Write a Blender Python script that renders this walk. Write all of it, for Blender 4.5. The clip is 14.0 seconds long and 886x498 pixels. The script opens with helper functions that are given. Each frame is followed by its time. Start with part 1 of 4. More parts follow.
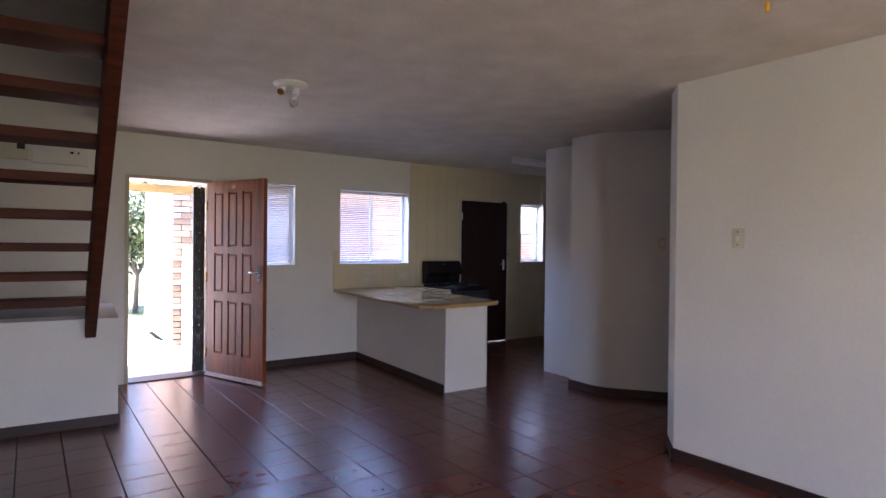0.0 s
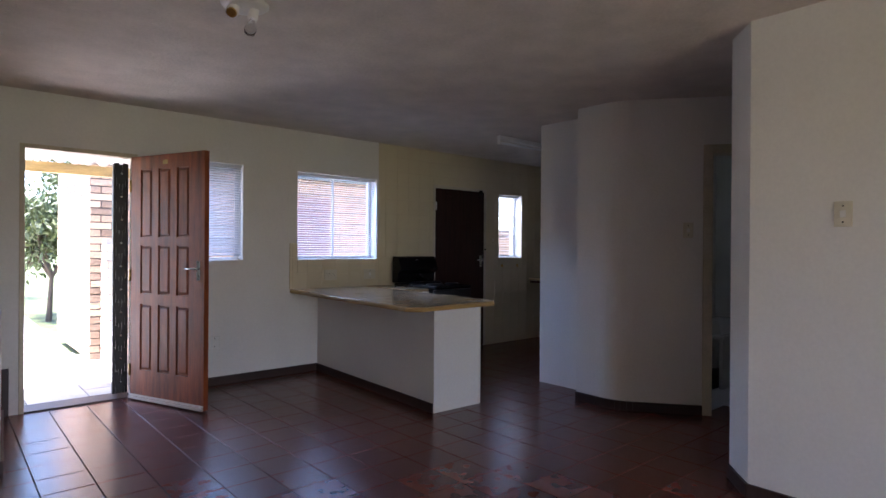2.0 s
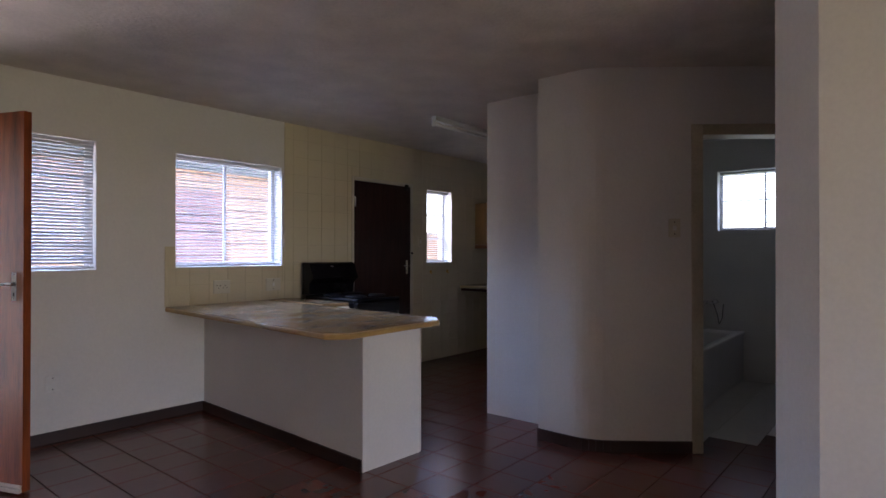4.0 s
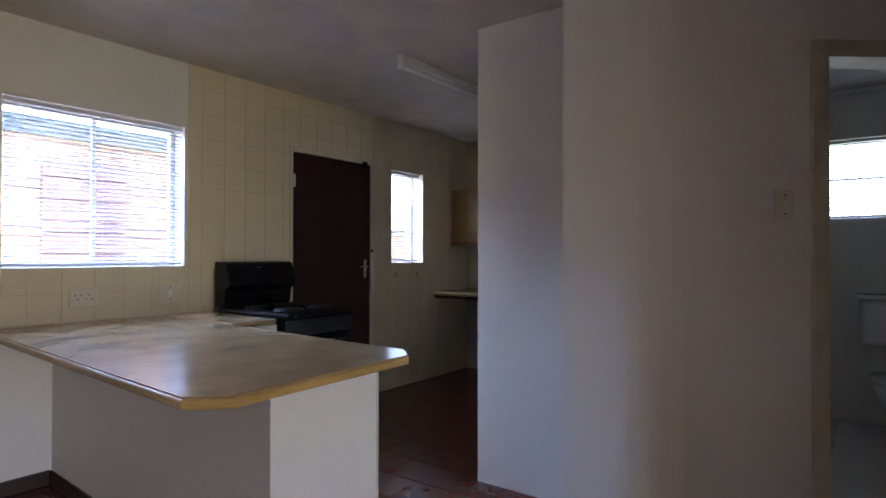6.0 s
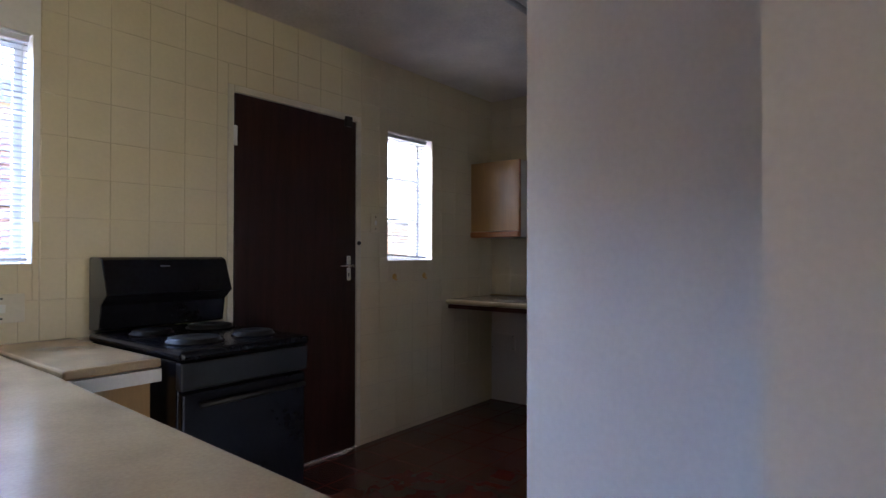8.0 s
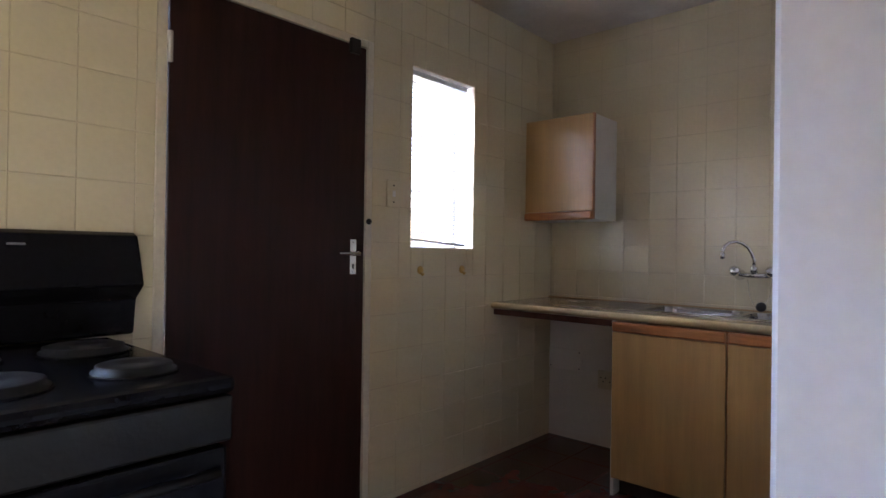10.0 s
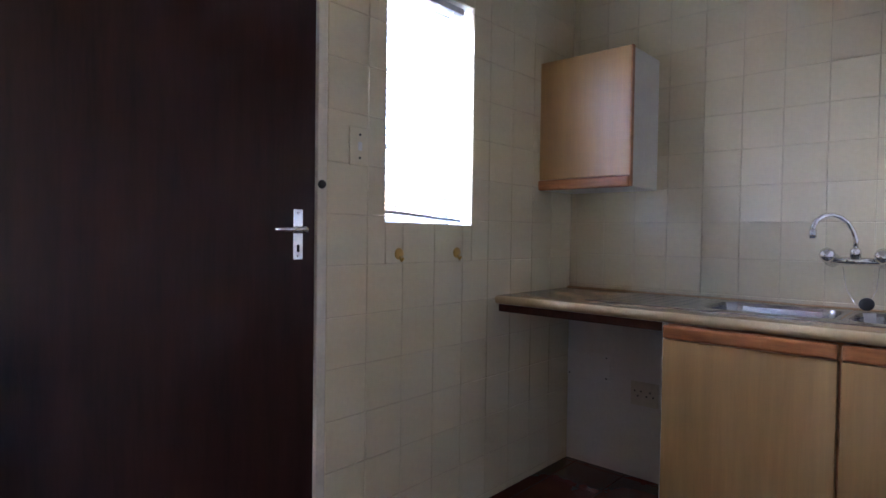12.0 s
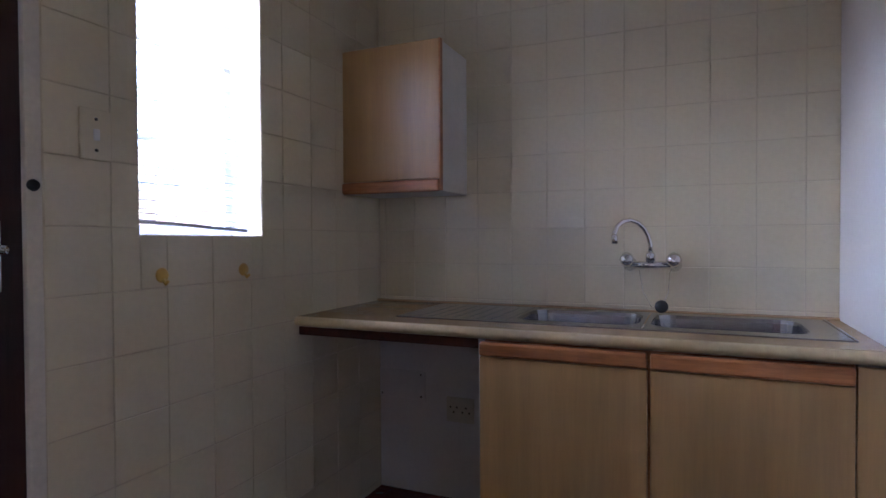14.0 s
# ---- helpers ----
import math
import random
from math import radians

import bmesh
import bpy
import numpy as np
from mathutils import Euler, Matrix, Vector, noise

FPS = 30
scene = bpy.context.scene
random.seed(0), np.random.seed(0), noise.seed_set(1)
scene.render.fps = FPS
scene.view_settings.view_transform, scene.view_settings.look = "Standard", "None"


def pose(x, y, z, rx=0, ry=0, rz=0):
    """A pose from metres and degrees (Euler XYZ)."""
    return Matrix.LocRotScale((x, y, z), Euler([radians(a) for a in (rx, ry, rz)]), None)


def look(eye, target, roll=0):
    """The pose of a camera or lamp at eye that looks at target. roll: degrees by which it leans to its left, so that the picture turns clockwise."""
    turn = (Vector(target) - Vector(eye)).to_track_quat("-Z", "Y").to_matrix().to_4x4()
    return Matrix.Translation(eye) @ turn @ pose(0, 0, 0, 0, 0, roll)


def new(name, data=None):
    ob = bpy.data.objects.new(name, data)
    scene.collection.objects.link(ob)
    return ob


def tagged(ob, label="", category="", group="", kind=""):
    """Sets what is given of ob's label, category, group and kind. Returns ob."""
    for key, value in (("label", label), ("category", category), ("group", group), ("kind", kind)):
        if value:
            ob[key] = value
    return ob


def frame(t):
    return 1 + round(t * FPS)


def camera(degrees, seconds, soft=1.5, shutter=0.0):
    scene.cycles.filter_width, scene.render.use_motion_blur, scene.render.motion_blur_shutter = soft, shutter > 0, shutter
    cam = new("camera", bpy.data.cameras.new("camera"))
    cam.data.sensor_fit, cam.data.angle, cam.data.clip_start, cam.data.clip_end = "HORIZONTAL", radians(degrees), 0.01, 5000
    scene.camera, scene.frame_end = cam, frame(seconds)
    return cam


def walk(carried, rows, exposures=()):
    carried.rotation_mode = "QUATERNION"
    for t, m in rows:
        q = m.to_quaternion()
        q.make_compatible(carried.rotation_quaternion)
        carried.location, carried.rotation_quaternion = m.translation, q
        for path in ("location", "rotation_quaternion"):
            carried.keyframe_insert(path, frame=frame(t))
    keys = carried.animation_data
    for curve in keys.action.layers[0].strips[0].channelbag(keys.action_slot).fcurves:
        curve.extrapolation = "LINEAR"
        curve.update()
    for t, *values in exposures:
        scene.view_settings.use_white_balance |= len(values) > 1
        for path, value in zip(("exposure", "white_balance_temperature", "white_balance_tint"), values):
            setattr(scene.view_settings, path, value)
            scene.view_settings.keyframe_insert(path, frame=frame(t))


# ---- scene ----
cam = camera(75.1, 14.0)
PATH = [
    (0, (-0.301, -0.342, 1.411), (0.864, 1.283, 1.397), 0.6),
    (0.5, (-0.237, -0.084, 1.369), (0.935, 1.537, 1.356), 0.6),
    (1, (-0.181, 0.161, 1.342), (1.023, 1.759, 1.332), 0.6),
    (1.5, (-0.101, 0.432, 1.32), (1.155, 1.989, 1.313), 0.5),
    (2, (-0.004, 0.658, 1.298), (1.314, 2.163, 1.294), 0.4),
    (2.5, (0.079, 0.887, 1.293), (1.466, 2.328, 1.295), 0.3),
    (3, (0.237, 1.138, 1.278), (1.685, 2.517, 1.283), 0.2),
    (3.5, (0.413, 1.353, 1.297), (1.912, 2.676, 1.305), 0.1),
    (6, (1.74, 2.532, 1.243), (3.351, 3.718, 1.264), 0.1),
    (6.5, (2.075, 2.754, 1.249), (3.686, 3.939, 1.269), 0.1),
    (7, (2.392, 3.016, 1.243), (4.001, 4.204, 1.26), 0.4),
    (7.5, (2.69, 3.24, 1.223), (4.285, 4.446, 1.243), 0.2),
    (10, (3.836, 4.143, 1.152), (5.322, 5.482, 1.161), 0.8),
    (10.5, (3.976, 4.308, 1.129), (5.439, 5.672, 1.135), 0.7),
    (11, (4.106, 4.434, 1.121), (5.562, 5.806, 1.101), 1.1),
    (11.5, (4.266, 4.551, 1.112), (5.725, 5.919, 1.084), 0.9),
    (12, (4.435, 4.615, 1.128), (5.918, 5.956, 1.08), 0.8),
    (12.5, (4.562, 4.667, 1.133), (6.121, 5.918, 1.083), 0.6),
    (13, (4.664, 4.751, 1.147), (6.329, 5.858, 1.104), 0.3),
    (13.5, (4.694, 4.762, 1.146), (6.451, 5.718, 1.112), -0.0),
    (14, (4.702, 4.749, 1.157), (6.533, 5.554, 1.121), -0.3),
]
EXPOSURES = [(0, 3.4, 5650, 28), (2.0, 3.1, 5650, 24), (3.5, 3.12, 6000, 28), (6.0, 3.75, 5850, 23), (7.5, 3.95, 5850, 22), (10, 4.65, 6200, 23), (11, 5.15, 5550, 22), (12.5, 5.1, 5350, 24), (14, 4.45, 5400, 29)]
walk(cam, [(t, look(eye, target, roll)) for t, eye, target, roll in PATH], EXPOSURES)

# world, sun and the large light behind the walker
SUN_TO = Vector((-0.35, 0.25, 0.90)).normalized()
sky_world = bpy.data.worlds.new("sky_world")
sky_world.use_nodes = True
scene.world = sky_world
sky = sky_world.node_tree.nodes.new("ShaderNodeTexSky")
sky.sky_type = "NISHITA"
sky.sun_disc = False
sky.sun_elevation = math.asin(SUN_TO.z)
sky.sun_rotation = math.atan2(SUN_TO.x, SUN_TO.y)
background = sky_world.node_tree.nodes["Background"]
background.inputs["Strength"].default_value = 0.15
sky_world.node_tree.links.new(sky.outputs[0], background.inputs[0])
sun = new("sun", bpy.data.lights.new("sun", "SUN"))
sun.data.energy, sun.data.angle, sun.data.color = 5.0, radians(0.5), (1.0, 0.95, 0.87)
sun.matrix_world = look(SUN_TO * 20, (0, 0, 0))
# daylight through the sliding door at the back of the living room
back_light = new("back_window_daylight", bpy.data.lights.new("back_window_daylight", "AREA"))
back_light.data.shape, back_light.data.size, back_light.data.size_y = "RECTANGLE", 2.6, 1.9
back_light.data.energy, back_light.data.color = 6.6, (1.0, 0.74, 0.48)
back_light.matrix_world = look((1.0, -3.1, 0.95), (1.0, 0, 3.6))


def sky_lamp(eye, target, width, height, watts, colour=(0.86, 0.93, 1.0)):
    """An added area lamp outside a window, standing in for the sky's light."""
    lamp = new("window_daylight", bpy.data.lights.new("window_daylight", "AREA"))
    lamp.data.shape, lamp.data.size, lamp.data.size_y = "RECTANGLE", width, height
    lamp.data.energy, lamp.data.color = watts, colour
    lamp.matrix_world = look(eye, target)


# lamp added for blue sky above the roof opposite, down through the wide window
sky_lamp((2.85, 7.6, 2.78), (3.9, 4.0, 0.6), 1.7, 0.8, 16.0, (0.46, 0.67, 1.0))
# more stand-in lamps, outside the small kitchen window and the bathroom window
sky_lamp((5.80, 6.95, 2.22), (6.6, 5.2, 1.3), 0.6, 0.30, 3.0)
sky_lamp((7.24, 2.775, 1.83), (5.5, 2.6, 1.0), 0.80, 0.58, 0.3)


# ---- materials ----
def material(name, base, rough=0.6, metal=0.0, vary=0.12, scale=3.0, fine=60.0, bump=0.1, bump_scale=80.0,
             tint=None, piece=0.0, coat=0.0, stretch=None, rough_vary=0.03, spec=0.5):
    """A surface with colour and gloss that vary at two scales, and fine relief."""
    m = bpy.data.materials.new(name)
    m.use_nodes = True
    n, l = m.node_tree.nodes, m.node_tree.links
    p = n["Principled BSDF"]
    co = n.new("ShaderNodeTexCoord")
    src = co.outputs["Object"]
    if stretch:
        mp = n.new("ShaderNodeMapping")
        mp.inputs["Scale"].default_value = stretch
        l.new(src, mp.inputs["Vector"])
        src = mp.outputs[0]
    big = n.new("ShaderNodeTexNoise")
    big.inputs["Scale"].default_value, big.inputs["Detail"].default_value = scale, 4
    small = n.new("ShaderNodeTexNoise")
    small.inputs["Scale"].default_value, small.inputs["Detail"].default_value = fine, 3
    for t in (big, small):
        l.new(src, t.inputs["Vector"])
    add = n.new("ShaderNodeMath")
    add.operation = "ADD"
    l.new(big.outputs["Fac"], add.inputs[0])
    half = n.new("ShaderNodeMath")
    half.operation = "MULTIPLY"
    half.inputs[1].default_value = 0.5
    l.new(small.outputs["Fac"], half.inputs[0])
    l.new(half.outputs[0], add.inputs[1])
    fac = add.outputs[0]
    if piece:
        info = n.new("ShaderNodeObjectInfo")
        pm = n.new("ShaderNodeMath")
        pm.operation = "MULTIPLY_ADD"
        pm.inputs[1].default_value, pm.inputs[2].default_value = piece, -piece / 2
        l.new(info.outputs["Random"], pm.inputs[0])
        pa = n.new("ShaderNodeMath")
        pa.operation = "ADD"
        l.new(fac, pa.inputs[0])
        l.new(pm.outputs[0], pa.inputs[1])
        fac = pa.outputs[0]
    ramp = n.new("ShaderNodeValToRGB")
    dark = tint or tuple(c * (1 - 2 * vary) for c in base)
    light = tuple(min(1, c * (1 + vary)) for c in base)
    ramp.color_ramp.elements[0].position, ramp.color_ramp.elements[1].position = 0.45, 1.05
    ramp.color_ramp.elements[0].color, ramp.color_ramp.elements[1].color = (*dark, 1), (*light, 1)
    l.new(fac, ramp.inputs[0])
    l.new(ramp.outputs[0], p.inputs["Base Color"])
    rr = n.new("ShaderNodeMapRange")
    rr.inputs["From Min"].default_value, rr.inputs["From Max"].default_value = 0.4, 1.1
    rr.inputs["To Min"].default_value, rr.inputs["To Max"].default_value = rough - rough_vary, min(1, rough + rough_vary)
    l.new(fac, rr.inputs["Value"])
    l.new(rr.outputs[0], p.inputs["Roughness"])
    p.inputs["Metallic"].default_value = metal
    p.inputs["Specular IOR Level"].default_value = spec
    p.inputs["Coat Weight"].default_value = coat
    if bump:
        bn = n.new("ShaderNodeTexNoise")
        bn.inputs["Scale"].default_value, bn.inputs["Detail"].default_value = bump_scale, 4
        l.new(src, bn.inputs["Vector"])
        b = n.new("ShaderNodeBump")
        b.inputs["Strength"].default_value, b.inputs["Distance"].default_value = bump, 0.01
        l.new(bn.outputs["Fac"], b.inputs["Height"])
        l.new(b.outputs[0], p.inputs["Normal"])
    return m


PLASTER = material("white_wall_paint", (0.70, 0.68, 0.64), 0.55, vary=0.05, scale=1.2, bump=0.05, bump_scale=22)
CEILING = material("stippled_ceiling_paint", (0.64, 0.58, 0.51), 0.8, vary=0.08, scale=4, bump=0.6, bump_scale=38)
FLOOR_TILE = material("glazed_red_brown_floor_tile", (0.14, 0.038, 0.025), 0.27, vary=0.12, scale=3, fine=10, bump=0, piece=0.25, rough_vary=0.0, spec=0.75)
GROUT = material("dark_grout", (0.03, 0.022, 0.02), 0.85, vary=0.2)
SKIRT = material("dark_brown_skirting", (0.028, 0.013, 0.010), 0.5, vary=0.25)
WALL_TILE = material("cream_wall_tile", (0.66, 0.585, 0.40), 0.2, vary=0.04, scale=2, bump=0.04, bump_scale=10, piece=0.12)
TILE_GROUT = material("tile_grout", (0.56, 0.49, 0.35), 0.9, vary=0.1)
DOOR_WOOD = material("varnished_reddish_door_wood", (0.235, 0.058, 0.014), 0.42, vary=0.3, scale=3, fine=18, bump=0.1, stretch=(7, 7, 0.7), spec=0.35)
DARK_WOOD = material("dark_varnished_wood", (0.024, 0.007, 0.005), 0.42, vary=0.35, scale=3, fine=18, bump=0.1, stretch=(7, 7, 0.7), spec=0.3)
STAIR_WOOD = material("dark_red_stair_wood", (0.075, 0.020, 0.010), 0.6, vary=0.3, scale=3, fine=18, bump=0.1, stretch=(0.8, 7, 7), spec=0.25)
LAMINATE = material("beige_worktop_laminate", (0.40, 0.275, 0.145), 0.2, vary=0.12, scale=6, fine=140, bump=0.03)
EDGE_WOOD = material("tan_worktop_edge", (0.44, 0.29, 0.10), 0.35, vary=0.2, fine=30, stretch=(1, 1, 6))
CABINET = material("yellow_oak_cabinet_front", (0.47, 0.275, 0.10), 0.4, vary=0.09, scale=2, fine=14, bump=0.05, stretch=(9, 9, 0.6))
RAIL_WOOD = material("orange_brown_rail_wood", (0.40, 0.15, 0.045), 0.35, vary=0.25, fine=20, stretch=(9, 1, 9))
WHITE_BOARD = material("white_melamine", (0.72, 0.70, 0.64), 0.4, vary=0.05)
CREAM_PLASTIC = material("cream_plastic", (0.60, 0.56, 0.44), 0.4, vary=0.06)
WHITE_PLASTIC = material("white_plastic", (0.68, 0.67, 0.63), 0.4, vary=0.06)
FRAME_PAINT = material("cream_steel_frame_paint", (0.50, 0.44, 0.32), 0.45, vary=0.12, scale=6)
WINDOW_PAINT = material("white_steel_window_paint", (0.72, 0.72, 0.70), 0.4, vary=0.06)
KITCHEN_FRAME = material("cream_white_frame_paint", (0.58, 0.53, 0.42), 0.45, vary=0.1, scale=6)
BLIND = material("white_blind_slat", (0.66, 0.67, 0.70), 0.4, vary=0.05)
BLACK_ENAMEL = material("black_cooker_enamel", (0.007, 0.007, 0.009), 0.22, vary=0.3, bump=0.01, spec=0.18)
BLACK_PLASTIC = material("black_plastic", (0.012, 0.012, 0.013), 0.45, vary=0.2, spec=0.3)
HOB_METAL = material("grey_hob_plate", (0.014, 0.014, 0.015), 0.45, metal=0.0, spec=0.2, vary=0.2, fine=90)
STEEL = material("brushed_stainless_steel", (0.34, 0.34, 0.35), 0.24, metal=1.0, vary=0.03, fine=120, bump=0, rough_vary=0.01)
CHROME = material("chrome", (0.80, 0.80, 0.82), 0.1, metal=1.0, vary=0.03, bump=0, rough_vary=0.04)
BRASS = material("worn_brass", (0.45, 0.30, 0.10), 0.35, metal=1.0, vary=0.2)
GATE_STEEL = material("black_gate_steel", (0.018, 0.017, 0.017), 0.45, metal=0.3, vary=0.3)
BRICK = material("buff_red_face_brick", (0.52, 0.35, 0.23), 0.85, vary=0.24, scale=3, fine=30, bump=0.4, bump_scale=60, piece=0.6)
MORTAR = material("grey_mortar", (0.19, 0.17, 0.15), 0.95, vary=0.15, bump=0.3)
PAVING = material("pale_concrete_paving", (0.55, 0.52, 0.46), 0.9, vary=0.2, scale=2, bump=0.3)
GRASS = material("dry_lawn", (0.10, 0.12, 0.035), 0.95, vary=0.4, scale=3, fine=90, bump=0.6)
ROOF_SHEET = material("white_corrugated_roof_sheet", (0.66, 0.64, 0.60), 0.5, vary=0.08)
ROOF_TILE = material("grey_green_roof_tile", (0.20, 0.22, 0.20), 0.85, vary=0.25)
BARK = material("tree_bark", (0.10, 0.07, 0.045), 0.9, vary=0.3, bump=0.6, bump_scale=30)
LEAF = material("green_leaf", (0.10, 0.12, 0.035), 0.6, vary=0.45, scale=2, fine=20, bump=0)
CERAMIC = material("white_ceramic", (0.78, 0.78, 0.77), 0.12, vary=0.03, bump=0)
BATH_TILE = material("pale_bathroom_floor_tile", (0.62, 0.60, 0.57), 0.35, vary=0.08, piece=0.15)
YELLOW = material("yellow_plastic", (0.70, 0.42, 0.04), 0.45, vary=0.1)
RUBBER = material("black_rubber", (0.012, 0.012, 0.012), 0.5, vary=0.2)
TUBE = material("unlit_white_tube_glass", (0.75, 0.75, 0.73), 0.2, vary=0.03, bump=0)
HOOK_AMBER = material("amber_hook_plastic", (0.55, 0.33, 0.06), 0.3, vary=0.15)
RED_PAINT = material("faded_red_garage_paint", (0.36, 0.22, 0.19), 0.7, vary=0.2)
BULB_GLASS = bpy.data.materials.new("clear_bulb_glass")
BULB_GLASS.use_nodes = True
_p = BULB_GLASS.node_tree.nodes["Principled BSDF"]
_p.inputs["Transmission Weight"].default_value, _p.inputs["Roughness"].default_value = 1.0, 0.02
PANE = bpy.data.materials.new("window_glass")
PANE.use_nodes = True
_p = PANE.node_tree.nodes["Principled BSDF"]
_p.inputs["Transmission Weight"].default_value, _p.inputs["Roughness"].default_value, _p.inputs["IOR"].default_value = 1.0, 0.0, 1.02


# ---- mesh tools ----
def finish(name, bm, mat, parent=None, bevel=0.0, smooth=False):
    """A mesh object; vertices are in the world, kept relative to the parent's place."""
    bmesh.ops.recalc_face_normals(bm, faces=bm.faces)
    if parent is not None:
        off = parent["base"]
        bmesh.ops.translate(bm, verts=bm.verts, vec=(-off[0], -off[1], -off[2]))
    me = bpy.data.meshes.new(name)
    bm.to_mesh(me)
    bm.free()
    me.materials.append(mat)
    if smooth:
        for f in me.polygons:
            f.use_smooth = True
    ob = new(name, me)
    if parent is not None:
        ob.parent = parent
    if bevel:
        md = ob.modifiers.new("bevel", "BEVEL")
        md.width, md.segments, md.limit_method = bevel, 2, "ANGLE"
    return ob


def thing(name, base, label, category, group="", kind=""):
    ob = new(name)
    ob.location = base
    ob["base"] = base
    return tagged(ob, label, category, group, kind)


def add_box(bm, x0, x1, y0, y1, z0, z1, m=None):
    vs = [bm.verts.new((x, y, z)) for x in (x0, x1) for y in (y0, y1) for z in (z0, z1)]
    for f in ((0, 1, 3, 2), (4, 6, 7, 5), (0, 4, 5, 1), (2, 3, 7, 6), (0, 2, 6, 4), (1, 5, 7, 3)):
        bm.faces.new([vs[i] for i in f])
    if m is not None:
        bmesh.ops.transform(bm, matrix=m, verts=vs)
    return vs


def boxes(name, items, mat, parent=None, bevel=0.0, m=None):
    bm = bmesh.new()
    for b in items:
        add_box(bm, *b, m=m)
    return finish(name, bm, mat, parent, bevel)


def add_prism(bm, pts, z0, z1):
    lo = [bm.verts.new((x, y, z0)) for x, y in pts]
    hi = [bm.verts.new((x, y, z1)) for x, y in pts]
    bm.faces.new(lo[::-1])
    bm.faces.new(hi)
    n = len(pts)
    for i in range(n):
        bm.faces.new((lo[i], lo[(i + 1) % n], hi[(i + 1) % n], hi[i]))


def prism(name, pts, z0, z1, mat, parent=None, bevel=0.0):
    bm = bmesh.new()
    add_prism(bm, pts, z0, z1)
    return finish(name, bm, mat, parent, bevel)


def add_lathe(bm, profile, segs, m):
    """A turned solid from (radius, height) pairs about z, placed by m."""
    rings = []
    for r, z in profile:
        rings.append([bm.verts.new(m @ Vector((r * math.cos(a), r * math.sin(a), z))) for a in [2 * math.pi * i / segs for i in range(segs)]])
    for a, b in zip(rings, rings[1:]):
        for i in range(segs):
            bm.faces.new((a[i], a[(i + 1) % segs], b[(i + 1) % segs], b[i]))
    bm.faces.new(rings[0][::-1])
    bm.faces.new(rings[-1])


def lathe(name, profile, m, mat, parent=None, segs=24):
    bm = bmesh.new()
    add_lathe(bm, profile, segs, m)
    return finish(name, bm, mat, parent, smooth=True)


def pipe(name, pts, radius, mat, parent=None, segs=10):
    """A round bar along a line of points."""
    bm = bmesh.new()
    pts = [Vector(p) for p in pts]
    rings = []
    for i, p in enumerate(pts):
        d = (pts[min(i + 1, len(pts) - 1)] - pts[max(i - 1, 0)]).normalized()
        q = d.to_track_quat("Z", "Y")
        rings.append([bm.verts.new(p + q @ Vector((radius * math.cos(a), radius * math.sin(a), 0))) for a in [2 * math.pi * k / segs for k in range(segs)]])
    for a, b in zip(rings, rings[1:]):
        for k in range(segs):
            bm.faces.new((a[k], a[(k + 1) % segs], b[(k + 1) % segs], b[k]))
    bm.faces.new(rings[0][::-1])
    bm.faces.new(rings[-1])
    return finish(name, bm, mat, parent, smooth=True)


def structure(ob, label, category):
    return tagged(ob, label, category, kind="structure")


# ---- structure ----
CEIL = 2.495
WALL_Y = 6.11
SINK_X = 7.05
OPENINGS = {"front_door": (0.46, 1.28, 0.0, 2.08), "narrow": (1.72, 2.206, 1.165, 2.085), "wide": (2.775, 3.76, 1.17, 2.075),
            "kitchen_door": (4.60, 5.53, 0.0, 2.08), "small": (5.78, 6.25, 1.17, 2.04)}


def wall_with_openings(name, x0, x1, y0, y1, top, holes, mat):
    """A wall along x, built round its openings."""
    items, x = [], x0
    for a, b, lo, hi in sorted(holes):
        items.append((x, a, y0, y1, 0, top))
        if lo > 0:
            items.append((a, b, y0, y1, 0, lo))
        items.append((a, b, y0, y1, hi, top))
        x = b
    items.append((x, x1, y0, y1, 0, top))
    return boxes(name, items, mat)


structure(wall_with_openings("wall_north", -1.05, 7.27, WALL_Y, 6.33, CEIL + 0.25, OPENINGS.values(), PLASTER),
          "white painted wall with the front door and the windows", "wall")
bm = bmesh.new()
add_box(bm, -1.05, 0.5, WALL_Y, 6.33, CEIL + 0.25, 3.7)
add_prism(bm, [(-0.02, 2.0), (0.28, WALL_Y), (0.5, WALL_Y), (0.16, 2.0)], CEIL + 0.204, 3.7)
add_box(bm, -1.2, 0.16, 1.85, 2.0, CEIL + 0.204, 3.7)
structure(finish("wall_stairwell", bm, PLASTER),
          "white painted walls of the stairwell above", "wall")
structure(boxes("wall_west", [(-1.27, -1.05, -3.2, 6.33, 0, 3.7)], PLASTER), "white painted side wall behind the staircase", "wall")
structure(boxes("wall_sink", [(SINK_X, 7.27, 4.10, WALL_Y, 0, CEIL)], PLASTER), "white painted kitchen wall behind the sink", "wall")
structure(boxes("wall_kitchen_south", [(4.56, SINK_X, 4.10, 4.30, 0, CEIL)], PLASTER), "white painted kitchen side wall", "wall")
structure(wall_with_openings("wall_south", -1.05, 3.2, -3.2, -3.0, CEIL, [(-0.4, 2.4, 0.0, 2.1)], PLASTER), "white painted back wall with a wide sliding door opening", "wall")

structure(boxes("wall_far_room", [(SINK_X, 7.27, -3.2, 1.049, 0, CEIL), (3.451, SINK_X, -3.2, -3.0, 0, CEIL)], PLASTER), "plain outer walls of the closed room beyond", "wall")

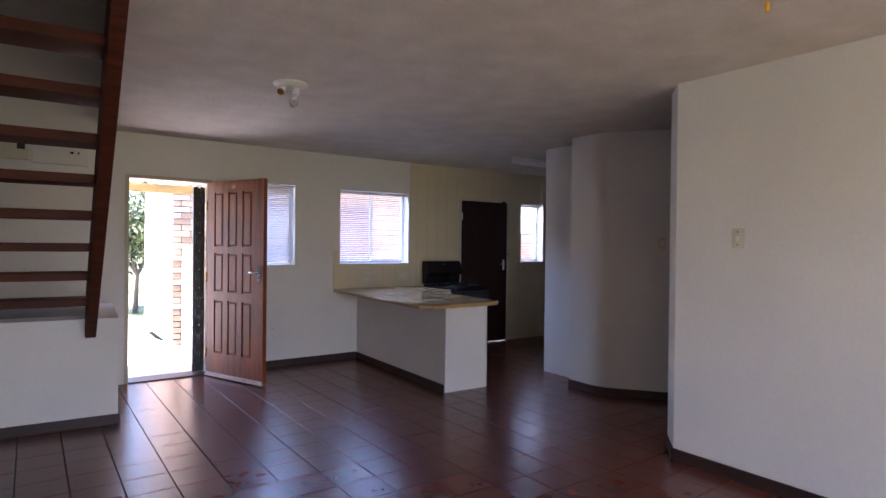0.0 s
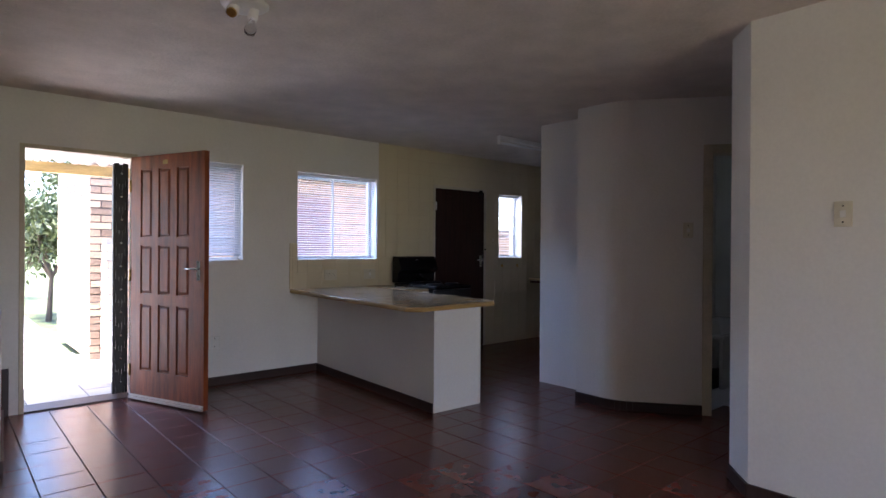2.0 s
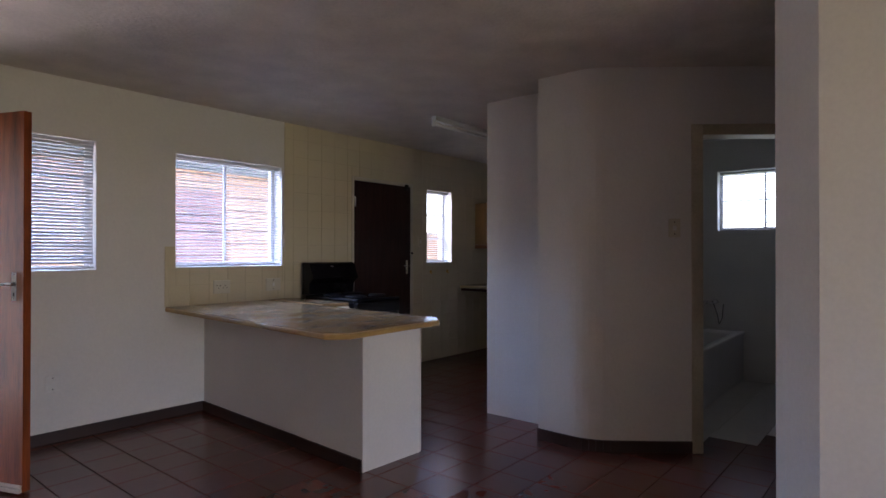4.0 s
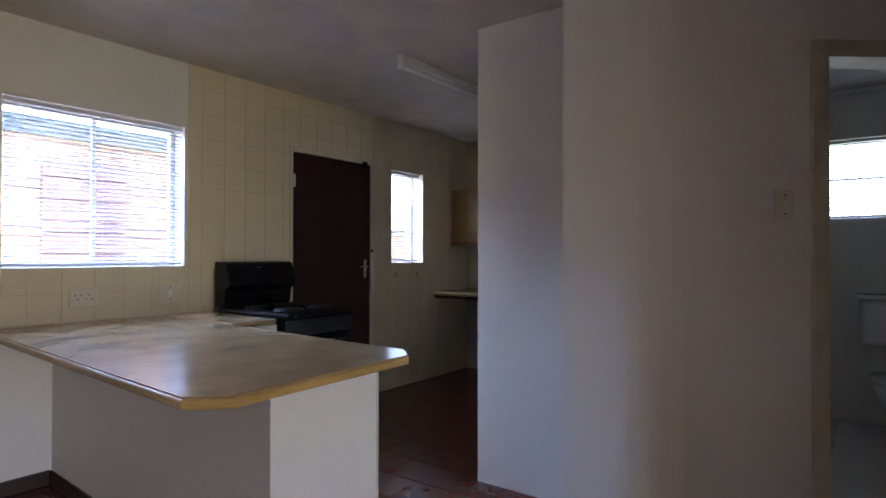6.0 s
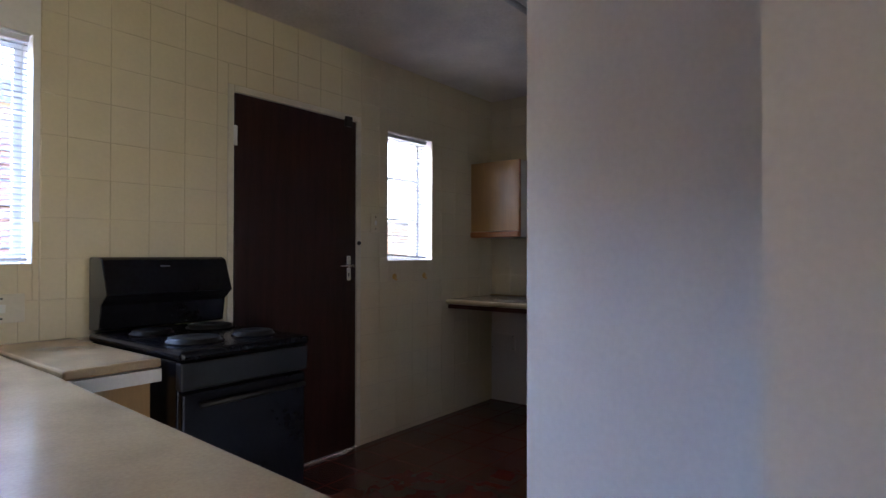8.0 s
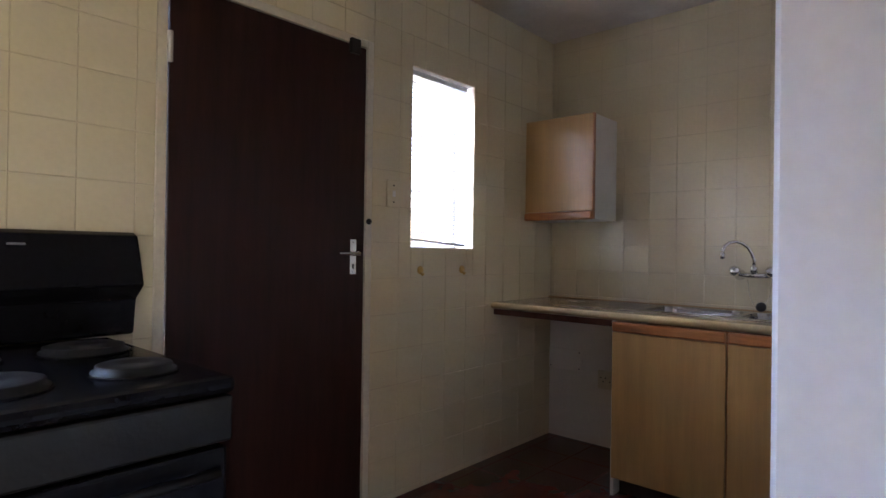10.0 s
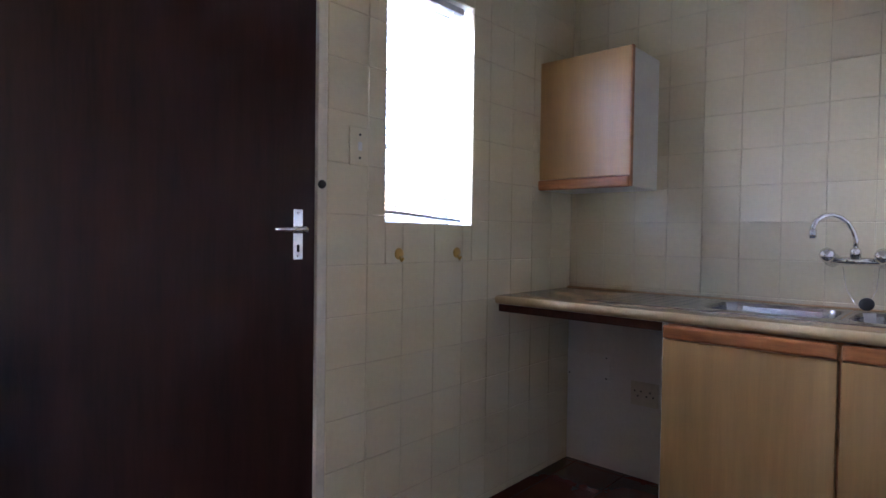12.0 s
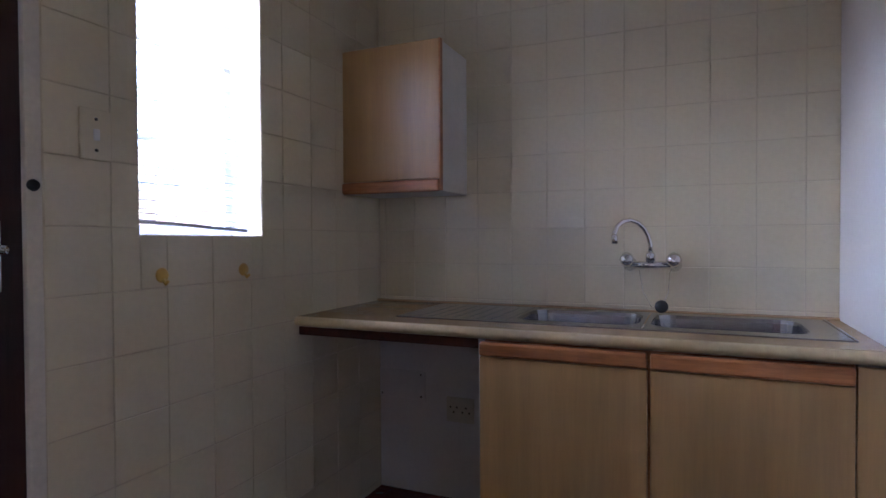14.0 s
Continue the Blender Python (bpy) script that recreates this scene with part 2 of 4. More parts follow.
# the bulging, slanted wall with the bathroom doorway
SLANT = Vector((0.61, -0.79)).normalized()
JAMB = Vector((4.52, 2.70))
FAR = JAMB + SLANT * 0.88
END = JAMB + SLANT * 1.9
NORM = Vector((SLANT.y, -SLANT.x)) * -1
curve = []
for i in range(9):
    u = i / 8
    a, b, c = Vector((4.115, 3.42)), Vector((4.09, 3.24)), Vector((4.22, 3.088))
    p = a.lerp(b, u).lerp(b.lerp(c, u), u)
    curve.append((p.x, p.y))
back = [(JAMB + NORM * 0.12), Vector((4.30, 3.32)), Vector((4.30, 3.62)), Vector((4.56, 3.62))]
outline = [(4.42, 4.265), (4.42, 3.625), (4.12, 3.62)] + curve + [tuple(JAMB)] + [tuple(v) for v in back] + [(4.56, 4.30)]
structure(prism("wall_bulge", outline, 0, CEIL, PLASTER), "white painted bulging wall with a rounded corner", "wall")
bm = bmesh.new()
add_prism(bm, [tuple(JAMB), tuple(FAR), tuple(FAR + NORM * 0.12), tuple(JAMB + NORM * 0.12)], 2.10, CEIL)
add_prism(bm, [tuple(FAR), tuple(END), tuple(END + NORM * 0.12), tuple(FAR + NORM * 0.12)], 0, CEIL)
structure(finish("wall_bathroom_door", bm, PLASTER), "white painted slanted wall round the bathroom doorway", "wall")
structure(prism("wall_east", [(3.19, -3.2), (3.19, 1.87), (3.40, 2.05), (3.60, 2.02), (3.60, 1.2), (5.9, 1.2), (5.9, 1.05), (3.45, 1.05), (3.45, -3.2)], 0, CEIL, PLASTER),
          "white painted wall ending in a chamfered corner", "wall")
structure(boxes("wall_bathroom", [(SINK_X, 7.27, 1.05, 2.35, 0, CEIL), (SINK_X, 7.27, 3.2, 4.10, 0, CEIL), (SINK_X, 7.27, 2.35, 3.2, 0, 1.52), (SINK_X, 7.27, 2.35, 3.2, 2.13, CEIL),
                                  (4.58, SINK_X, 3.72, 4.09, 0, CEIL), (5.9, SINK_X, 1.05, 1.2, 0, CEIL)], PLASTER), "white painted bathroom walls", "wall")
structure(prism("ceiling", [(-1.05, -3.2), (7.27, -3.2), (7.27, 6.109), (0.28, 6.109), (-0.02, 2.0), (-1.05, 2.0)], CEIL, CEIL + 0.2, CEILING), "off-white stippled ceiling", "ceiling")
structure(boxes("ceiling_stairwell", [(-1.27, 0.5, 1.8, 6.33, 3.7, 3.85)], CEILING), "white ceiling above the stairwell", "ceiling")
# unseen overhang, added only to keep the sun off the windows
structure(boxes("eave", [(1.95, 7.9, 6.331, 6.64, 2.30, 2.42)], ROOF_SHEET), "pale overhang along the house front, added unseen to shade the windows", "eave")
floor = structure(boxes("floor", [(-1.27, 7.27, -3.2, 6.33, -0.15, -0.003)], GROUT), "red-brown glazed tile floor with dark joints", "floor")


def skirting(pts, height=0.075, depth=0.014):
    """A skirting board along a line of plan points, room on its right-hand side."""
    bm = bmesh.new()
    for (ax, ay), (bx, by) in zip(pts, pts[1:]):
        d = Vector((bx - ax, by - ay)).normalized()
        n = Vector((d.y, -d.x)) * depth
        add_prism(bm, [(ax, ay), (bx, by), (bx + n.x, by + n.y), (ax + n.x, ay + n.y)], 0.0, height)
    return structure(finish("baseboard", bm, SKIRT), "dark brown skirting along the wall foot", "skirting")


skirting([(1.30, WALL_Y), (3.0, WALL_Y)])
structure(boxes("trim", [(0.355, 0.40, WALL_Y - 0.018, WALL_Y - 0.001, 0, 0.36)], SKIRT, bevel=0.003), "dark brown upright board beside the front door frame", "trim")
skirting([(4.12, 3.62)] + curve + [tuple(JAMB - SLANT * 0.02)])
skirting([(3.40, 2.05), (3.19, 1.87), (3.19, -3.0)][::1])
skirting([(-1.05, -3.0), (-1.05, 4.8)])


# ---- doors ----
def door_frame(name, x0, x1, top, mat, label):
    """A pressed steel door frame lining an opening in the long wall."""
    y0, y1, w = WALL_Y - 0.012, WALL_Y + 0.11, 0.035
    return structure(boxes(name, [(x0, x0 + w, y0, y1, 0, top), (x1 - w, x1, y0, y1, 0, top), (x0 + w, x1 - w, y0, y1, top - w, top)], mat, bevel=0.004), label, "door frame")


door_frame("door_1_frame", 0.46, 1.28, 2.08, FRAME_PAINT, "cream painted steel front door frame")
door_frame("door_2_frame", 4.60, 5.53, 2.08, KITCHEN_FRAME, "cream painted steel kitchen door frame")
bm = bmesh.new()
for a, b, z0, z1 in ((-0.02, 0.05, 0, 2.12), (0.83, 0.90, 0, 2.12), (0.05, 0.83, 2.05, 2.12)):
    p, q = JAMB + SLANT * a - NORM * 0.015, JAMB + SLANT * b - NORM * 0.015
    add_prism(bm, [tuple(p), tuple(q), tuple(q + NORM * 0.15), tuple(p + NORM * 0.15)], z0, z1)
structure(finish("door_3_frame", bm, FRAME_PAINT, bevel=0.004), "beige painted steel bathroom door frame", "door frame")
structure(boxes("threshold", [(0.495, 1.245, 6.10, 6.34, -0.004, 0.012)], SKIRT, bevel=0.004), "dark brown front door threshold", "threshold")


def lever_handle(parent, m, flip=1):
    """A chrome lever on a long plate; x along the door, y out of its face."""
    bm = bmesh.new()
    add_box(bm, -0.017, 0.017, -0.008, 0.0, -0.09, 0.062, m)
    for z in (-0.078, 0.050):
        add_lathe(bm, [(0.004, 0), (0.004, 0.003)], 8, m @ pose(0, -0.008, z, 90))
    finish("lock_plate", bm, CHROME, parent, bevel=0.003)
    bm = bmesh.new()
    add_lathe(bm, [(0.012, 0), (0.010, 0.045)], 14, m @ pose(0, -0.004, 0, 90))
    add_lathe(bm, [(0.008, 0.0), (0.0075, 0.05), (0.0055, 0.10), (0.003, 0.104)], 12, m @ pose(0, -0.046, 0, 0, -90 * flip, 0) )
    finish("lever", bm, CHROME, parent, smooth=True)
    boxes("keyhole", [(-0.004, 0.004, -0.0095, -0.004, -0.066, -0.045)], BLACK_PLASTIC, parent, m=m)


def panel_door():
    """The open front door: nine raised panels, frame members and a weather bar."""
    hinge, free = Vector((1.262, 6.09)), Vector((1.597, 5.26))
    d = free - hinge
    m = pose(hinge.x, hinge.y, 0, 0, 0, math.degrees(math.atan2(d.y, d.x)))
    w, t = 0.885, 0.042
    root = thing("front_door", (hinge.x, hinge.y, 0.0), "open reddish-brown varnished wooden door with nine raised panels", "door")
    cols = ((0.14, 0.30), (0.39, 0.55), (0.64, 0.80))
    rows = ((0.26, 0.81), (0.90, 1.30), (1.37, 1.93))
    cols = [(a * w, b * w) for a, b in cols]
    items, x = [], 0.0
    for a, b in cols:
        items.append((x, a, -t, 0, 0.012, 2.045))
        x = b
    items.append((x, w, -t, 0, 0.012, 2.045))
    for a, b in cols:
        z = 0.012
        for lo, hi in rows:
            items.append((a, b, -t, 0, z, lo))
            z = hi
        items.append((a, b, -t, 0, z, 2.045))
    boxes("door_frame_members", items, DOOR_WOOD, root, m=m)
    for a, b in cols:
        for lo, hi in rows:
            bm = bmesh.new()
            add_box(bm, a, b, -t + 0.014, -0.014, lo, hi, m)
            for yy, s in ((-t, 1), (0, -1)):
                g = 0.026
                outer = [bm.verts.new(m @ Vector((x, yy + s * 0.013, z))) for x, z in ((a + 0.008, lo + 0.008), (b - 0.008, lo + 0.008), (b - 0.008, hi - 0.008), (a + 0.008, hi - 0.008))]
                inner = [bm.verts.new(m @ Vector((x, yy + s * 0.001, z))) for x, z in ((a + g, lo + g), (b - g, lo + g), (b - g, hi - g), (a + g, hi - g))]
                bm.faces.new(inner)
                for i in range(4):
                    bm.faces.new((outer[i], outer[(i + 1) % 4], inner[(i + 1) % 4], inner[i]))
            finish("panel", bm, DOOR_WOOD, root)
    bm = bmesh.new()
    add_box(bm, 0.0, w, -t - 0.022, -t - 0.001, 0.012, 0.034, m)
    add_box(bm, 0.0, w, -t - 0.012, -t - 0.001, 0.036, 0.052, m)
    tagged(finish("weather_bar", bm, material("pale_weather_bar", (0.5, 0.42, 0.34), 0.5), root, bevel=0.004), "pale weather bar")
    lever_handle(root, m @ pose(0.825, -t, 1.12), 1)
    boxes("number_plate", [(0.40, 0.46, -t - 0.004, -t, 1.965, 2.0)], BRASS, root, bevel=0.001, m=m)
    for z in (0.25, 1.05, 1.8):
        lathe("hinge", [(0.009, -0.05), (0.009, 0.05)], m @ pose(-0.004, -0.045, z), BRASS, root, 10)
    return root


panel_door()


def kitchen_door():
    root = thing("kitchen_door", (5.085, WALL_Y, 0.0), "closed dark brown varnished flush wooden door", "door")
    boxes("leaf", [(4.642, 5.49, WALL_Y - 0.006, WALL_Y + 0.036, 0.008, 2.042)], DARK_WOOD, root, bevel=0.003)
    lever_handle(root, pose(5.425, WALL_Y - 0.006, 1.138), 1)
    for z in (0.25, 1.82):
        lathe("hinge", [(0.010, -0.05), (0.010, 0.05)], pose(4.640, WALL_Y - 0.014, z), WINDOW_PAINT, root, 10)
    boxes("top_bolt", [(5.39, 5.44, WALL_Y - 0.03, WALL_Y - 0.007, 2.0, 2.062)], BLACK_PLASTIC, root, bevel=0.003)
    return root


kitchen_door()
lathe_stop = thing("door_bolt_keeper", (5.505, WALL_Y - 0.013, 1.28), "small dark round bolt keeper on the door frame", "bolt")
lathe("knob", [(0.012, 0), (0.014, 0.006), (0.009, 0.016)], pose(5.507, WALL_Y - 0.012, 1.28, 90), BLACK_PLASTIC, lathe_stop, 14)


def folded_gate():
    """An expanding trellis security gate, folded against the front door's jamb."""
    root = thing("security_gate", (1.20, 6.27, 0.0), "black steel expanding security gate folded at the doorway", "gate")
    for i in range(5):
        x = 1.125 + 0.024 * i
        boxes("upright", [(x, x + 0.020, 6.25, 6.29, 0.02, 2.0)], GATE_STEEL, root)
    for k in range(10):
        z = 0.12 + k * 0.2
        bm = bmesh.new()
        for i in range(2):
            x = 1.14 + 0.045 * i
            add_box(bm, -0.02, 0.02, -0.003, 0.003, -0.09, 0.09, pose(x + 0.02, 6.243 + 0.004 * (i % 2), z, 0, 9 if i else -9))
        finish("lattice_bar", bm, GATE_STEEL, root)
        lathe("rivet", [(0.010, 0), (0.010, 0.004), (0.004, 0.007)], pose(1.185, 6.238, z, 90), STEEL, root, 10)
    return root


folded_gate()


# ---- windows and blinds ----
def steel_window(name, x0, x1, z0, z1, cols, rows, label):
    """A steel casement with glazing bars, its panes parts of their own."""
    root = thing(name, ((x0 + x1) / 2, 6.25, z0), label, "window", kind="structure")
    y0, y1, w = 6.235, 6.265, 0.03
    items = [(x0, x0 + w, y0, y1, z0, z1), (x1 - w, x1, y0, y1, z0, z1), (x0 + w, x1 - w, y0, y1, z0, z0 + w), (x0 + w, x1 - w, y0, y1, z1 - w, z1)]
    dx, dz = (x1 - x0) / cols, (z1 - z0) / rows
    for i in range(1, cols):
        items.append((x0 + i * dx - 0.011, x0 + i * dx + 0.011, y0 + 0.003, y1 - 0.003, z0 + w, z1 - w))
    for k in range(1, rows):
        for i in range(cols):
            items.append((x0 + i * dx + (w if i == 0 else 0.011), x0 + (i + 1) * dx - (w if i == cols - 1 else 0.011), y0 + 0.003, y1 - 0.003, z0 + k * dz - 0.009, z0 + k * dz + 0.009))
    boxes("frame", items, WINDOW_PAINT, root)
    for i in range(cols):
        for k in range(rows):
            g = boxes("pane", [(x0 + i * dx + 0.008, x0 + (i + 1) * dx - 0.008, 6.249, 6.252, z0 + k * dz + 0.007, z0 + (k + 1) * dz - 0.007)], PANE, root)
            g.visible_shadow = False
    boxes("sill", [(x0, x1, 6.265, 6.37, z0 - 0.03, z0 - 0.001)], WINDOW_PAINT, root)
    return root


def slat_data(x0, x1, tilt, width=0.025):
    """One shallow curved slat, centred at the origin."""
    bm = bmesh.new()
    n, c, s = 4, math.cos(radians(tilt)), math.sin(radians(tilt))
    rows = []
    for lift in (0.0, 0.0012):
        for i in range(n + 1):
            v = (i / n - 0.5) * width
            h = 0.003 * (1 - (2 * i / n - 1) ** 2) + lift
            rows.append([bm.verts.new((x, v * c - h * s, v * s + h * c)) for x in (x0, x1)])
    for i in range(n):
        bm.faces.new((rows[i][0], rows[i][1], rows[i + 1][1], rows[i + 1][0]))
        j = n + 1 + i
        bm.faces.new((rows[j][0], rows[j + 1][0], rows[j + 1][1], rows[j][1]))
    bmesh.ops.recalc_face_normals(bm, faces=bm.faces)
    me = bpy.data.meshes.new("slat")
    bm.to_mesh(me)
    bm.free()
    me.materials.append(BLIND)
    return me


def venetian_blind(x0, x1, z0, z1, y, tilt, label, sag=0.0, m=None, gap=0.0235):
    root = thing("venetian_blind", ((x0 + x1) / 2, y, z1), label, "blind")
    boxes("head_rail", [(x0, x1, y - 0.014, y + 0.014, z1 - 0.026, z1 - 0.002)], BLIND, root, bevel=0.002)
    half = (x1 - x0) / 2
    data = slat_data(-half + 0.004, half - 0.004, tilt)
    z, k = z1 - 0.04, 0
    while z > z0 + 0.03:
        ob = new("slat", data)
        ob.parent = root
        drop = sag if z < z0 + 0.06 else 0.0
        ob.matrix_basis = pose(0, 0, z - z1, random.uniform(-3, 3), math.degrees(math.atan2(drop, half)) + random.uniform(-0.15, 0.15), 0)
        z -= gap
    boxes("bottom_rail", [(-half, half, -0.011, 0.011, -0.006, 0.006)], BLIND, root, bevel=0.002, m=pose((x0 + x1) / 2, y, z0 + 0.016 + sag, 0, math.degrees(math.atan2(sag, half)), 0))
    for f in (0.14, 0.86) if x1 - x0 < 0.7 else (0.1, 0.5, 0.9):
        x = x0 + (x1 - x0) * f
        pipe("ladder_cord", [(x, y - 0.0135, z1 - 0.03), (x, y - 0.0135, z0 + 0.02)], 0.001, BLIND, root, 5)
    if m is not None:
        root.matrix_basis = m
    return root


for key, cols, rows, tilt, words in (("narrow", 1, 1, 50, "white venetian blind nearly closed over a narrow window"), ("wide", 2, 1, 20, "white venetian blind with open slats over the wide window")):
    a, b, lo, hi = OPENINGS[key]
    steel_window("window_" + ("1" if key == "narrow" else "2"), a, b, lo, hi, cols, rows, "white steel casement window in the long wall")
    venetian_blind(a + 0.01, b - 0.01, lo, hi - 0.005, 6.135, tilt, words)
a, b, lo, hi = OPENINGS["small"]
steel_window("window_3", a, b, lo, hi, 1, 3, "small white steel window with glazing bars")
venetian_blind(a + 0.012, b - 0.035, lo, hi - 0.005, 6.14, 3, "white venetian blind with open slats and a crooked bottom rail", sag=0.012)


# ---- living room ----
def staircase():
    """Open-riser flight climbing towards the living room from a low masonry block."""
    root = thing("staircase", (-0.4, 4.7, 0.0), "dark red-brown wooden staircase with open risers above a white block", "staircase")
    block = pose(0.10, 4.74, 0, 0, 0, -4)
    inv = pose(0.10, 4.74, 0, 0, 0, -1.5)
    tagged(boxes("base_block", [(-1.14, 0.16, 0.03, 1.30, 0, 0.82)], PLASTER, root, m=block), "white painted masonry base block")
    tagged(boxes("landing_slab", [(-1.14, 0.0, 0.022, 1.30, 0.823, 0.85)], material("grey_landing_concrete", (0.25, 0.23, 0.22), 0.8), root, m=block), "grey landing slab")
    boxes("block_skirting", [(-1.14, 0.174, 0.014, 0.028, 0, 0.075), (0.162, 0.176, 0.03, 1.28, 0, 0.075)], SKIRT, root, m=block)
    for k in range(11):
        y, z = -0.16 - 0.24 * k, 0.98 + 0.2 * k
        boxes("tread", [(-1.08, -0.06, y - 0.07, y + 0.20, z - 0.036, z + 0.018)], STAIR_WOOD, root, bevel=0.004, m=inv)
    # stringer: a sloping plank with plumb lower end
    bm = bmesh.new()
    for x0, x1 in ((-0.06, 0.01), (-1.14, -1.08)):
        side = []
        for x in (x0, x1):
            pts = [(0.0, 0.68), (0.0, 0.98), (-2.95, 3.44), (-2.95, 3.10)]
            side.append([bm.verts.new(inv @ Vector((x, y, z))) for y, z in pts])
        a, b = side
        bm.faces.new(a)
        bm.faces.new(b[::-1])
        for i in range(4):
            bm.faces.new((a[i], b[i], b[(i + 1) % 4], a[(i + 1) % 4]))
    finish("stringer", bm, STAIR_WOOD, root, bevel=0.004)
    return root


staircase()


def peninsula():
    """The breakfast counter: masonry base, thick laminate top with clipped corners."""
    root = thing("kitchen_peninsula", (3.1, 5.0, 0.0), "white painted counter base with a beige laminate worktop", "counter")
    prism("base", [(2.92, 4.095), (3.40, 4.075), (3.44, 4.10), (3.53, 6.10), (3.01, 6.10)], 0, 0.825, PLASTER, root)
    prism("base_skirting", [(2.906, 4.10), (2.918, 4.10), (3.008, 6.095), (2.996, 6.095)], 0, 0.075, SKIRT, root)
    top = [(2.69, 6.105), (2.56, 4.00), (2.655, 3.905), (3.43, 3.935), (3.525, 4.03), (3.59, 5.33), (3.60, 6.105)]
    tagged(prism("worktop", top, 0.827, 0.858, EDGE_WOOD, root, 0.008), "tan worktop edge")
    inner = [(2.698, 6.104), (2.568, 4.004), (2.659, 3.912), (3.427, 3.942), (3.517, 4.034), (3.583, 5.33), (3.593, 6.104)]
    prism("worktop_laminate", inner, 0.8585, 0.8625, LAMINATE, root)
    return root


peninsula()
side_unit = thing("side_counter", (3.76, 5.75, 0.0), "short beige worktop on a white cabinet beside the cooker", "counter")
boxes("worktop", [(3.612, 3.90, 5.34, 6.10, 0.835, 0.866)], LAMINATE, side_unit, bevel=0.008)
boxes("front_band", [(3.612, 3.898, 5.335, 5.40, 0.79, 0.833)], WHITE_BOARD, side_unit, bevel=0.002)
boxes("cabinet_body", [(3.615, 3.895, 5.41, 6.09, 0.0, 0.833)], CABINET, side_unit)


def cooker():
    """A free-standing black cooker with four solid plates and a high back panel."""
    root = thing("cooker", (4.22, 5.65, 0.0), "black enamel free-standing electric cooker with four plates", "cooker")
    x0, x1, y0, y1 = 3.915, 4.435, 5.245, 5.98
    boxes("body", [(x0 + 0.01, x1 - 0.01, y0 + 0.045, y1, 0.06, 0.855)], BLACK_ENAMEL, root, bevel=0.006)
    boxes("hob_top", [(x0, x1, y0, y1, 0.857, 0.893)], BLACK_ENAMEL, root, bevel=0.014)
    boxes("oven_door", [(x0 + 0.012, x1 - 0.012, y0 + 0.012, y0 + 0.044, 0.22, 0.75)], BLACK_ENAMEL, root, bevel=0.008)
    boxes("drawer_front", [(x0 + 0.012, x1 - 0.012, y0 + 0.014, y0 + 0.044, 0.07, 0.21)], BLACK_ENAMEL, root, bevel=0.006)
    boxes("control_fascia", [(x0 + 0.004, x1 - 0.004, y0 + 0.006, y0 + 0.044, 0.76, 0.853)], BLACK_PLASTIC, root, bevel=0.006)
    pipe("oven_handle", [(x0 + 0.05, y0 - 0.03, 0.715), (x1 - 0.05, y0 - 0.03, 0.715)], 0.010, BLACK_PLASTIC, root)
    for bx in (x0 + 0.07, x1 - 0.09):
        boxes("handle_bracket", [(bx, bx + 0.02, y0 - 0.03, y0 + 0.012, 0.706, 0.724)], CHROME, root)
    for i in range(4):
        for (fx, fy) in ((x0 + 0.02, y0 + 0.06),):
            boxes("foot", [(fx + (i % 2) * 0.46, fx + 0.04 + (i % 2) * 0.46, fy + (i // 2) * 0.62, fy + 0.04 + (i // 2) * 0.62, 0, 0.06)], BLACK_PLASTIC, root)
    # back panel: narrow neck, leaning control head
    bm = bmesh.new()
    prof = [(5.985, 0.893), (5.95, 0.90), (5.935, 1.0), (5.875, 1.045), (5.93, 1.185), (5.955, 1.195), (6.055, 1.195), (6.055, 0.893)]
    sides = [[bm.verts.new((x, y, z)) for y, z in prof] for x in (x0 + 0.03, x1 + 0.055)]
    bm.faces.new(sides[0])
    bm.faces.new(sides[1][::-1])
    for i in range(len(prof)):
        j = (i + 1) % len(prof)
        bm.faces.new((sides[0][i], sides[0][j], sides[1][j], sides[1][i]))
    finish("back_panel", bm, BLACK_ENAMEL, root, bevel=0.006)
    for px, py, r in ((4.055, 5.42, 0.088), (4.30, 5.42, 0.072), (4.055, 5.74, 0.072), (4.30, 5.74, 0.088)):
        lathe("hotplate", [(r + 0.008, 0.0), (r + 0.008, 0.006), (r, 0.008), (r, 0.017), (r - 0.006, 0.019), (0.03, 0.019), (0.026, 0.017)], pose(px, py, 0.8935), HOB_METAL, root, 32)
        lathe("plate_rim", [(r + 0.013, 0.0), (r + 0.013, 0.003), (r + 0.0085, 0.004)], pose(px, py, 0.8935), BLACK_ENAMEL, root, 32)
    boxes("badge", [(4.175, 4.215, 5.918, 5.922, 1.15, 1.16)], STEEL, root)
    return root


cooker()


